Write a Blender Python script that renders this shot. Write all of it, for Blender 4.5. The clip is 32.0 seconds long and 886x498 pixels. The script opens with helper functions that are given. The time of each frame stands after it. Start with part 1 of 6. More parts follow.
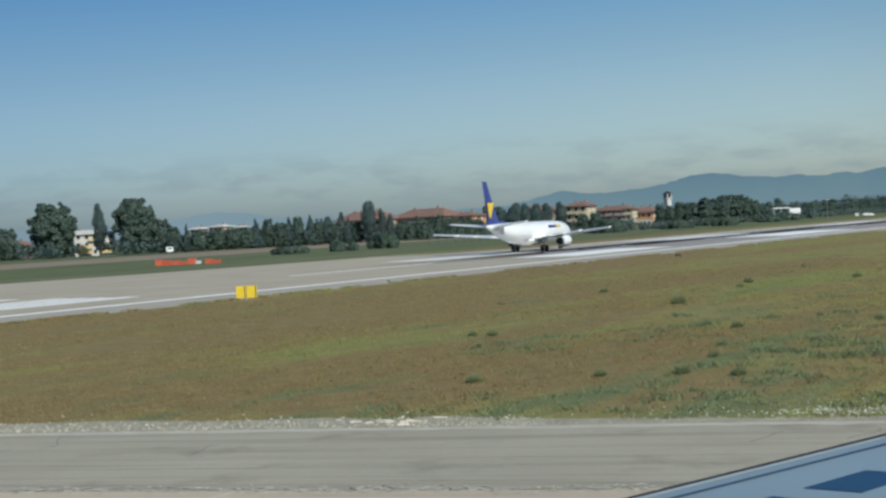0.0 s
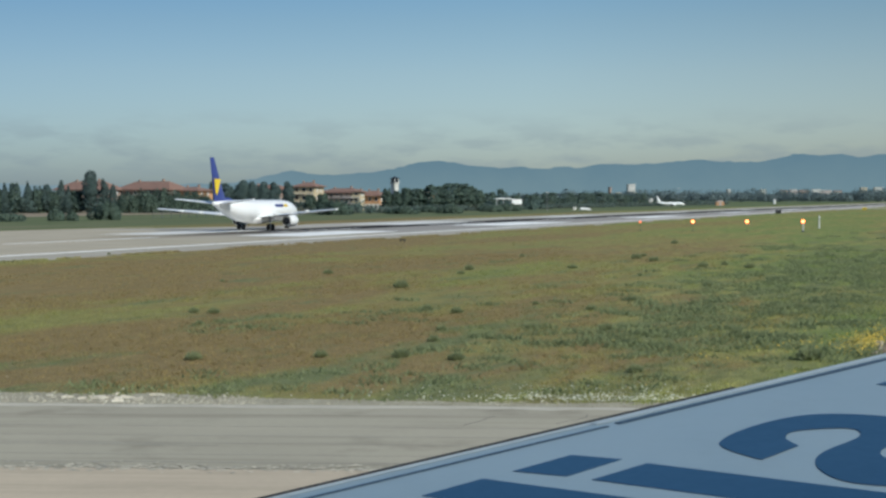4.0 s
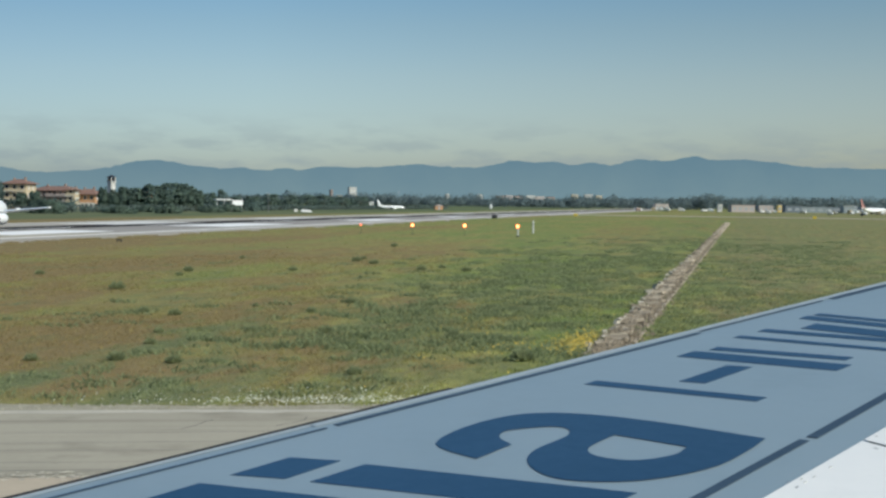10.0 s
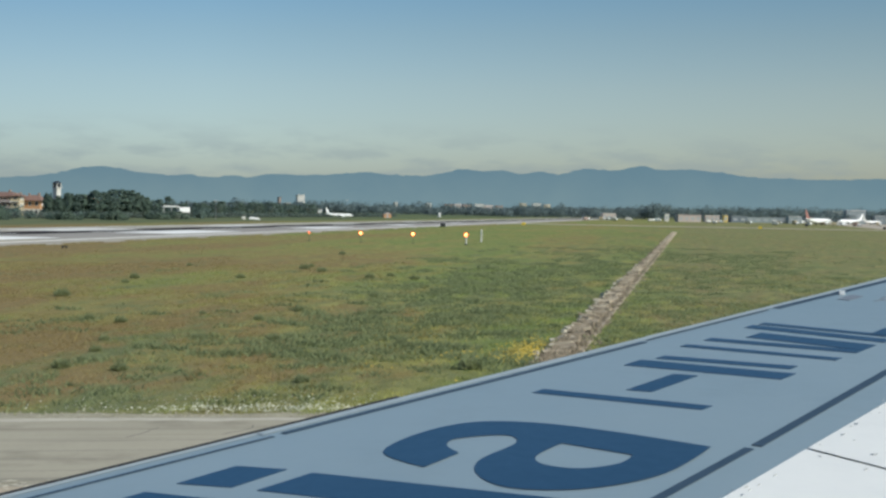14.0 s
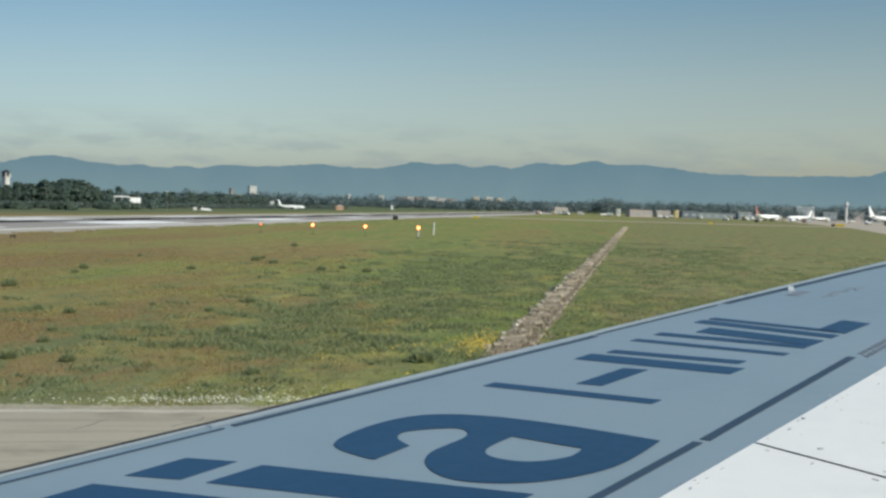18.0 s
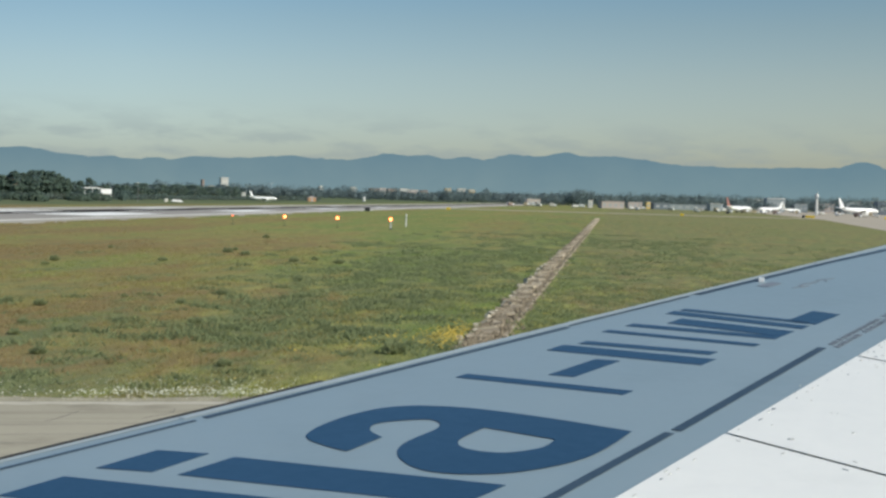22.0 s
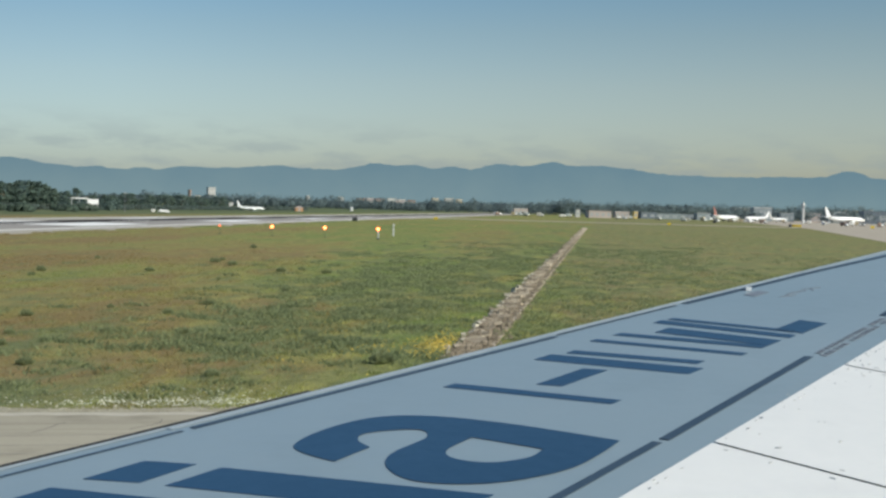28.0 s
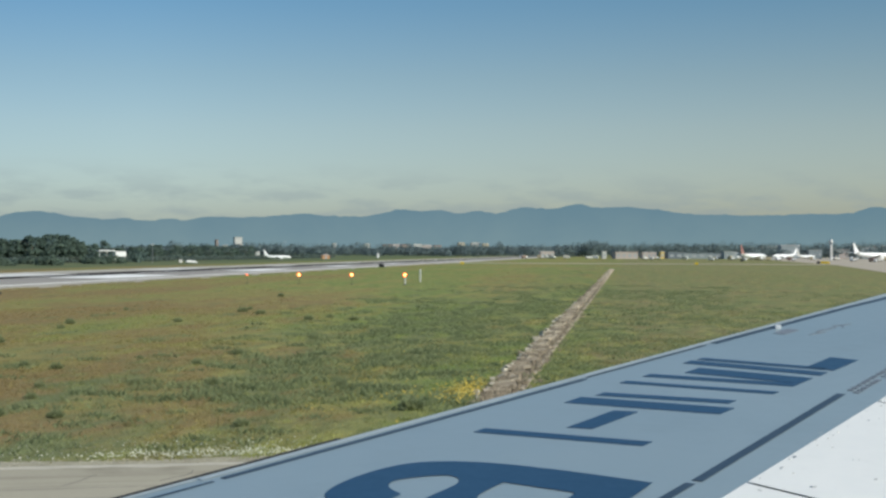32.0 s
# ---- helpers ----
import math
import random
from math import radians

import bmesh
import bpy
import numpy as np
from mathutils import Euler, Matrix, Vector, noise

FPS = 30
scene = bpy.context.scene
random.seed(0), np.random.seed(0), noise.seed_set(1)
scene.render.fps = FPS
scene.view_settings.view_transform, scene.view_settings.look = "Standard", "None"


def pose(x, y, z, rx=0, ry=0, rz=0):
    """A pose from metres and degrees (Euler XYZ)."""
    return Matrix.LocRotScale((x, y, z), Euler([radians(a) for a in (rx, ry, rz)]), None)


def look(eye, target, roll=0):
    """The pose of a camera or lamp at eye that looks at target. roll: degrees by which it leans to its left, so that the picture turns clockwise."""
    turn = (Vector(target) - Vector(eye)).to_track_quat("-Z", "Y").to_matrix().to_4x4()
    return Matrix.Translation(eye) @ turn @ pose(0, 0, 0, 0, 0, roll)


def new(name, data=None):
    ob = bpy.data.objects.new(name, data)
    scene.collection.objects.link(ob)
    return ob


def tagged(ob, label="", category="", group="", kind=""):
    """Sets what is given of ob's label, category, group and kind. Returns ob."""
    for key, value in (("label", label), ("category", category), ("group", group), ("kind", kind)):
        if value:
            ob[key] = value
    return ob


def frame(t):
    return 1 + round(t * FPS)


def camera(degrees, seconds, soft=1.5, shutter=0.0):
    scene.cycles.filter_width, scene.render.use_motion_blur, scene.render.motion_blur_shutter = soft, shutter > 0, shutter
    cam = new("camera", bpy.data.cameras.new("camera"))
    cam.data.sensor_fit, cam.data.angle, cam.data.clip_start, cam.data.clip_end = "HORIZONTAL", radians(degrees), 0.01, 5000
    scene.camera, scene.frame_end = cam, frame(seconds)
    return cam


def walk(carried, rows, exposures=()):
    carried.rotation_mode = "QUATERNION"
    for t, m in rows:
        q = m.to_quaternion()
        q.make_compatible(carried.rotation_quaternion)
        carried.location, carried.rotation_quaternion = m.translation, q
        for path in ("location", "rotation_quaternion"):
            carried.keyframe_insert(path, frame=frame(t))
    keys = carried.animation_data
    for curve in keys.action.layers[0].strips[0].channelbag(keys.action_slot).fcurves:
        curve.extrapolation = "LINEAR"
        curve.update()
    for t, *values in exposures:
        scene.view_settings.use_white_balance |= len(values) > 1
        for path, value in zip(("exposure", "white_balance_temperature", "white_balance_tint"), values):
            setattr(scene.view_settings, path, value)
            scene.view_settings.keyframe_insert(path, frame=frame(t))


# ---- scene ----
EYE_H = 5.2          # window height of the standing airliner
cam = camera(34.191, 32.0, soft=2.6)


def aim(yaw, pitch, roll):
    """Pose of the hand-held camera at the cabin window."""
    return pose(0, 0, EYE_H, 0, 0, yaw) @ pose(0, 0, 0, 90 + pitch) @ pose(0, 0, 0, 0, 0, -roll)


PATH = [
    (0, 23.694, -0.996, 2.911),
    (0.5, 22.138, -1.208, 2.163),
    (1, 20.874, -1.433, 1.390),
    (1.5, 20.151, -1.588, 1.397),
    (2, 18.231, -1.738, 1.007),
    (2.5, 16.308, -1.674, 0.873),
    (4.5, 11.835, -2.137, -0.106),
    (5, 10.551, -2.137, -0.150),
    (5.5, 8.960, -2.139, -0.242),
    (6, 7.828, -2.173, -0.134),
    (6.5, 6.593, -2.062, -0.141),
    (7, 5.633, -2.256, -0.583),
    (7.5, 4.573, -2.233, -0.762),
    (8, 3.769, -2.255, -0.876),
    (8.5, 2.972, -2.285, -0.708),
    (9, 1.836, -1.882, -0.538),
    (9.5, 1.667, -1.812, -0.825),
    (10, 1.762, -1.890, -0.859),
    (10.5, 1.175, -1.645, -0.956),
    (11, 0.970, -1.525, -1.039),
    (11.5, 0.478, -1.528, -1.087),
    (12, 0.424, -1.587, -1.167),
    (12.5, 0.154, -1.591, -0.921),
    (13, -0.000, -1.570, -0.851),
    (13.5, -0.151, -1.596, -1.137),
    (14, -0.289, -1.526, -1.172),
    (14.5, -0.471, -1.519, -1.265),
    (16.5, -1.739, -1.863, -1.524),
    (17, -1.750, -1.794, -1.569),
    (17.5, -1.858, -1.895, -1.613),
    (18, -2.196, -1.758, -1.711),
    (18.5, -2.420, -1.963, -1.758),
    (19, -2.429, -1.920, -1.724),
    (19.5, -2.574, -1.928, -1.986),
    (20, -2.962, -2.061, -2.116),
    (20.5, -2.977, -2.040, -2.132),
    (21, -2.920, -2.014, -2.108),
    (21.5, -3.222, -2.063, -1.880),
    (22, -3.308, -2.063, -1.719),
    (22.5, -3.059, -2.097, -1.780),
    (23, -3.101, -2.042, -1.914),
    (23.5, -2.996, -1.974, -1.795),
    (24, -3.624, -1.820, -1.974),
    (24.5, -3.524, -1.786, -1.747),
    (25, -3.474, -1.756, -1.454),
    (25.5, -3.623, -1.888, -1.226),
    (27.5, -3.785, -1.675, -1.765),
    (28, -3.795, -1.664, -1.629),
    (28.5, -3.761, -1.535, -1.609),
    (29, -3.724, -1.332, -1.517),
    (29.5, -3.621, -1.405, -1.608),
    (30, -3.871, -1.347, -1.585),
    (30.2, -4.082, -1.777, -1.415),
    (30.3, -3.931, -2.099, -1.329),
    (30.4, -3.685, -2.198, -1.244),
    (30.5, -2.650, -1.775, -1.159),
    (30.6, -2.159, -1.314, -0.869),
    (30.7, -0.191, -0.147, -0.580),
    (30.8, 1.446, 0.412, -0.290),
    (30.9, 1.146, 0.426, -0.001),
    (31, 0.881, 0.446, 0.289),
    (31.1, 0.041, 0.119, 0.266),
    (31.2, -0.003, 0.118, 0.243),
    (31.5, -0.304, 0.221, 0.174),
    (32, -2.704, 0.098, -0.368),
]
walk(cam, [(t, aim(y, p, r)) for t, y, p, r in PATH],
     [(0.0, 0.08, 6330, 7), (2.0, 0.08, 6330, 7), (6.0, 0.19, 6500, 7), (13.0, 0.24, 6630, 7), (18.0, 0.27, 6830, 7.5), (23.0, 0.29, 6870, 8),
      (30.0, 0.29, 6870, 8), (31.0, 0.27, 6900, 7), (32.0, 0.27, 6720, 7)])

# ---- sky, sun ----
SUN_AZ, SUN_EL = 124.0, 37.0
scene.view_settings.exposure = 0.0
world = bpy.data.worlds.new("sky")
scene.world = world
world.use_nodes = True
wn, wl = world.node_tree.nodes, world.node_tree.links
wn.clear()
w_out = wn.new("ShaderNodeOutputWorld")
w_bg = wn.new("ShaderNodeBackground")
w_sky = wn.new("ShaderNodeTexSky")
w_sky.sky_type = "NISHITA"
w_sky.sun_disc = False
w_sky.sun_elevation = radians(SUN_EL)
w_sky.sun_rotation = radians(SUN_AZ)
w_sky.air_density, w_sky.dust_density, w_sky.ozone_density = 1.0, 1.2, 1.0
w_bg.inputs["Strength"].default_value = 0.11
# thin cloud streaks low over the mountains
w_tc = wn.new("ShaderNodeTexCoord")
w_map = wn.new("ShaderNodeMapping")
w_map.inputs["Scale"].default_value = (17, 17, 66)
w_noise = wn.new("ShaderNodeTexNoise")
w_noise.inputs["Scale"].default_value = 1.3
w_noise.inputs["Detail"].default_value = 7
w_noise.inputs["Roughness"].default_value = 0.56
w_ramp = wn.new("ShaderNodeValToRGB")
w_ramp.color_ramp.elements[0].position, w_ramp.color_ramp.elements[1].position = 0.45, 0.63
w_sep = wn.new("ShaderNodeSeparateXYZ")
w_fade = wn.new("ShaderNodeValToRGB")
e = w_fade.color_ramp.elements
e[0].position, e[0].color = 0.012, (0.4, 0.4, 0.4, 1)
e[1].position, e[1].color = 0.062, (0, 0, 0, 1)
e.new(0.023).color = (1, 1, 1, 1)
e.new(0.04).color = (0.75, 0.75, 0.75, 1)
w_mul = wn.new("ShaderNodeMath")
w_mul.operation = "MULTIPLY"
w_mul2 = wn.new("ShaderNodeMath")
w_mul2.operation = "MULTIPLY"
w_mul2.inputs[1].default_value = 0.46
w_mix = wn.new("ShaderNodeMix")
w_mix.data_type = "RGBA"
w_mix.inputs[7].default_value = (2.0, 2.55, 2.95, 1)
wl.new(w_tc.outputs["Generated"], w_map.inputs[0])
wl.new(w_map.outputs[0], w_noise.inputs["Vector"])
wl.new(w_noise.outputs[0], w_ramp.inputs[0])
wl.new(w_tc.outputs["Generated"], w_sep.inputs[0])
wl.new(w_sep.outputs[2], w_fade.inputs[0])
wl.new(w_ramp.outputs[0], w_mul.inputs[0])
wl.new(w_fade.outputs[0], w_mul.inputs[1])
wl.new(w_mul.outputs[0], w_mul2.inputs[0])
wl.new(w_mul2.outputs[0], w_mix.inputs[0])
w_tint = wn.new("ShaderNodeValToRGB")      # deeper blue away from the hazy horizon
t_el = w_tint.color_ramp.elements
t_el[0].position, t_el[0].color = 0.0, (0.8, 0.88, 1.02, 1)
t_el[1].position, t_el[1].color = 0.3, (0.41, 0.61, 0.74, 1)
t_el.new(0.05).color = (0.8, 0.855, 0.94, 1)
t_el.new(0.085).color = (0.755, 0.8, 0.845, 1)
t_el.new(0.12).color = (0.65, 0.735, 0.78, 1)
t_el.new(0.17).color = (0.47, 0.66, 0.77, 1)
w_sepm = wn.new("ShaderNodeMix")
w_sepm.data_type, w_sepm.blend_type = "RGBA", "MULTIPLY"
w_sepm.inputs[0].default_value = 1.0
wl.new(w_sep.outputs[2], w_tint.inputs[0])
wl.new(w_sky.outputs[0], w_sepm.inputs[6])
wl.new(w_tint.outputs[0], w_sepm.inputs[7])
w_side = wn.new("ShaderNodeValToRGB")      # greyer blue away from the sun, warmer haze towards it
s_el = w_side.color_ramp.elements
s_el[0].position, s_el[0].color = 0.1, (0.5, 0.62, 0.78, 1)
s_el[1].position, s_el[1].color = 0.75, (0.92, 0.885, 0.85, 1)
s_el.new(0.42).color = (0.9, 0.96, 1.02, 1)
w_half = wn.new("ShaderNodeMath")
w_half.operation = "MULTIPLY_ADD"
w_half.inputs[1].default_value, w_half.inputs[2].default_value = 0.5, 0.5
w_sidem = wn.new("ShaderNodeMix")
w_sidem.data_type, w_sidem.blend_type = "RGBA", "MULTIPLY"
w_sidem.inputs[0].default_value = 1.0
wl.new(w_sep.outputs[0], w_half.inputs[0])
wl.new(w_half.outputs[0], w_side.inputs[0])
wl.new(w_sepm.outputs[2], w_sidem.inputs[6])
wl.new(w_side.outputs[0], w_sidem.inputs[7])
wl.new(w_sidem.outputs[2], w_mix.inputs[6])
wl.new(w_mix.outputs[2], w_bg.inputs["Color"])
wl.new(w_bg.outputs[0], w_out.inputs["Surface"])

sun_data = bpy.data.lights.new("sun", "SUN")
sun_data.energy, sun_data.angle, sun_data.color = 3.2, radians(0.5), (1.0, 0.965, 0.89)
sun = new("sun", sun_data)
sa, se = radians(SUN_AZ), radians(SUN_EL)
sun.matrix_world = look((500 * math.sin(sa) * math.cos(se), 500 * math.cos(sa) * math.cos(se), 500 * math.sin(se)), (0, 0, 0))


# ---- builders ----
RW = pose(0, 0, 0, 0, 0, -10)        # runway frame: x across (to the right), y along


def rw(v, u, z=0.0):
    return RW @ Vector((v, u, z))


def polar(az, d, z=0.0):
    return Vector((d * math.sin(radians(az)), d * math.cos(radians(az)), z))


class Shape:
    """Collects vertices and faces of one mesh."""

    def __init__(self):
        self.v, self.f = [], []

    def box(self, x0, x1, y0, y1, z0, z1, m=None):
        return self.prism([(x0, y0), (x1, y0), (x1, y1), (x0, y1)], z0, z1, m)

    def prism(self, poly, z0, z1, m=None):
        n, k = len(poly), len(self.v)
        pts = [Vector((x, y, z0)) for x, y in poly] + [Vector((x, y, z1)) for x, y in poly]
        self.v += [m @ p for p in pts] if m else pts
        self.f.append(tuple(k + i for i in reversed(range(n))))
        self.f.append(tuple(k + n + i for i in range(n)))
        self.f += [(k + i, k + (i + 1) % n, k + n + (i + 1) % n, k + n + i) for i in range(n)]
        return self

    def loft(self, rings, caps=True, closed=True):
        k, n = len(self.v), len(rings[0])
        for r in rings:
            self.v += [Vector(p) for p in r]
        for j in range(len(rings) - 1):
            for i in range(n if closed else n - 1):
                a, b = k + j * n + i, k + j * n + (i + 1) % n
                self.f.append((a, b, b + n, a + n))
        if caps:
            self.f.append(tuple(k + i for i in reversed(range(n))))
            self.f.append(tuple(k + (len(rings) - 1) * n + i for i in range(n)))
        return self

    def tube(self, p0, p1, r0, r1, n=8):
        p0, p1 = Vector(p0), Vector(p1)
        q = (p1 - p0).to_track_quat("Z", "Y")
        ring = lambda p, r: [p + q @ Vector((r * math.cos(2 * math.pi * i / n), r * math.sin(2 * math.pi * i / n), 0)) for i in range(n)]
        return self.loft([ring(p0, r0), ring(p1, r1)])

    def mesh(self, name):
        me = bpy.data.meshes.new(name)
        me.from_pydata([tuple(p) for p in self.v], [], self.f)
        me.validate()
        bm = bmesh.new()
        bm.from_mesh(me)
        bmesh.ops.recalc_face_normals(bm, faces=bm.faces)
        bm.to_mesh(me)
        bm.free()
        return me


def finish(ob, material, parent=None, label="", smooth=False, bevel=0.0):
    ob.data.materials.append(material)
    if smooth:
        ob.data.polygons.foreach_set("use_smooth", [True] * len(ob.data.polygons))
        ob.data.set_sharp_from_angle(angle=radians(40))
    if bevel:
        b = ob.modifiers.new("bevel", "BEVEL")
        b.width, b.segments, b.limit_method = bevel, 2, "ANGLE"
    if parent:
        ob.parent = parent
    if label:
        ob["label"] = label
    return ob


def part(name, shape, material, parent=None, label="", smooth=False, bevel=0.0):
    return finish(new(name, shape.mesh(name)), material, parent, label, smooth, bevel)


def thing(name, m, label, category, group="", kind=""):
    ob = new(name)
    ob.matrix_world = m
    return tagged(ob, label, category, group, kind)


def cloud_mesh(name, verts, faces_n, normals=None):
    """Fast mesh from an array of loose polygons of faces_n corners each, with soft normals if given."""
    me = bpy.data.meshes.new(name)
    n = len(verts)
    me.vertices.add(n)
    me.vertices.foreach_set("co", np.asarray(verts, np.float32).ravel())
    me.loops.add(n)
    me.loops.foreach_set("vertex_index", np.arange(n, dtype=np.int32))
    me.polygons.add(n // faces_n)
    me.polygons.foreach_set("loop_start", np.arange(0, n, faces_n, dtype=np.int32))
    me.update(calc_edges=True)
    me.validate()
    if normals is not None:
        me.polygons.foreach_set("use_smooth", [True] * len(me.polygons))
        me.normals_split_custom_set_from_vertices(np.asarray(normals, np.float32))
    return me


# ---- materials ----
def nodes_of(name):
    m = bpy.data.materials.new(name)
    m.use_nodes = True
    nt = m.node_tree
    return m, nt.nodes, nt.links, nt.nodes["Principled BSDF"]


def noise_node(n, l, coord, scale, detail=4, rough=0.55):
    t = n.new("ShaderNodeTexNoise")
    t.inputs["Scale"].default_value, t.inputs["Detail"].default_value, t.inputs["Roughness"].default_value = scale, detail, rough
    l.new(coord, t.inputs["Vector"])
    return t.outputs[0]


def ramp(n, l, fac, stops):
    r = n.new("ShaderNodeValToRGB")
    el = r.color_ramp.elements
    el[0].position, el[0].color = stops[0][0], (*stops[0][1], 1)
    el[1].position, el[1].color = stops[-1][0], (*stops[-1][1], 1)
    for p, c in stops[1:-1]:
        el.new(p).color = (*c, 1)
    l.new(fac, r.inputs[0])
    return r.outputs[0]


def mixc(n, l, fac, a, b, mode="MIX"):
    m = n.new("ShaderNodeMix")
    m.data_type, m.blend_type = "RGBA", mode
    for sock, val in ((m.inputs[0], fac), (m.inputs[6], a), (m.inputs[7], b)):
        if isinstance(val, (int, float)):
            sock.default_value = val
        elif isinstance(val, tuple):
            sock.default_value = (*val, 1)
        else:
            l.new(val, sock)
    return m.outputs[2]


def calc(n, l, op, a, b=0.0, clamp=False):
    m = n.new("ShaderNodeMath")
    m.operation, m.use_clamp = op, clamp
    for sock, val in ((m.inputs[0], a), (m.inputs[1], b)):
        if isinstance(val, (int, float)):
            sock.default_value = val
        else:
            l.new(val, sock)
    return m.outputs[0]


def bump_on(n, l, bsdf, height, strength, distance=0.02):
    b = n.new("ShaderNodeBump")
    b.inputs["Strength"].default_value, b.inputs["Distance"].default_value = strength, distance
    l.new(height, b.inputs["Height"])
    l.new(b.outputs[0], bsdf.inputs["Normal"])


def surface(name, c1, c2, rough=0.7, metal=0.0, scale=1.0, fine=9.0, bump=0.15, coat=0.0, island=0.0, each=0.0, dirt=0.0, gloss=0.5, thin=0.0):
    """A mottled surface: two colours mixed by coarse and fine noise, with relief and worn gloss."""
    m, n, l, b = nodes_of(name)
    tc = n.new("ShaderNodeTexCoord").outputs["Object"]
    big, small = noise_node(n, l, tc, scale), noise_node(n, l, tc, scale * fine, 6, 0.65)
    f = calc(n, l, "ADD", calc(n, l, "MULTIPLY", big, 0.6), calc(n, l, "MULTIPLY", small, 0.4))
    f = calc(n, l, "MULTIPLY", calc(n, l, "SUBTRACT", f, 0.33), 3.0, True)
    col = mixc(n, l, f, c1, c2)
    if dirt:
        streak = noise_node(n, l, tc, scale * 3.1, 8, 0.7)
        col = mixc(n, l, calc(n, l, "MULTIPLY", calc(n, l, "SUBTRACT", streak, 0.52), dirt * 5, True), col, tuple(0.35 * x for x in c1))
    if island:
        g = n.new("ShaderNodeNewGeometry").outputs["Random Per Island"]
        col = mixc(n, l, island, col, ramp(n, l, g, [(0, (0.55, 0.55, 0.55)), (1, (1.45, 1.45, 1.4))]), "MULTIPLY")
    if each:
        g = n.new("ShaderNodeObjectInfo").outputs["Random"]
        col = mixc(n, l, each, col, ramp(n, l, g, [(0, (0.5, 0.48, 0.45)), (1, (1.3, 1.3, 1.3))]), "MULTIPLY")
    l.new(col, b.inputs["Base Color"])
    b.inputs["Metallic"].default_value = metal
    b.inputs["Specular IOR Level"].default_value = gloss
    l.new(calc(n, l, "ADD", calc(n, l, "MULTIPLY", small, 0.2), rough - 0.1, True), b.inputs["Roughness"])
    b.inputs["Coat Weight"].default_value = coat
    b.inputs["Coat Roughness"].default_value = 0.12
    if bump:
        bump_on(n, l, b, small, bump)
    if thin:
        let_through(n, l, b, col, thin)
    return m


def let_through(n, l, b, col, share):
    """Leaves and stalks let some of the light through."""
    t, mix = n.new("ShaderNodeBsdfTranslucent"), n.new("ShaderNodeMixShader")
    mix.inputs[0].default_value = share
    l.new(col, t.inputs[0])
    l.new(b.outputs[0], mix.inputs[1])
    l.new(t.outputs[0], mix.inputs[2])
    l.new(mix.outputs[0], n["Material Output"].inputs[0])


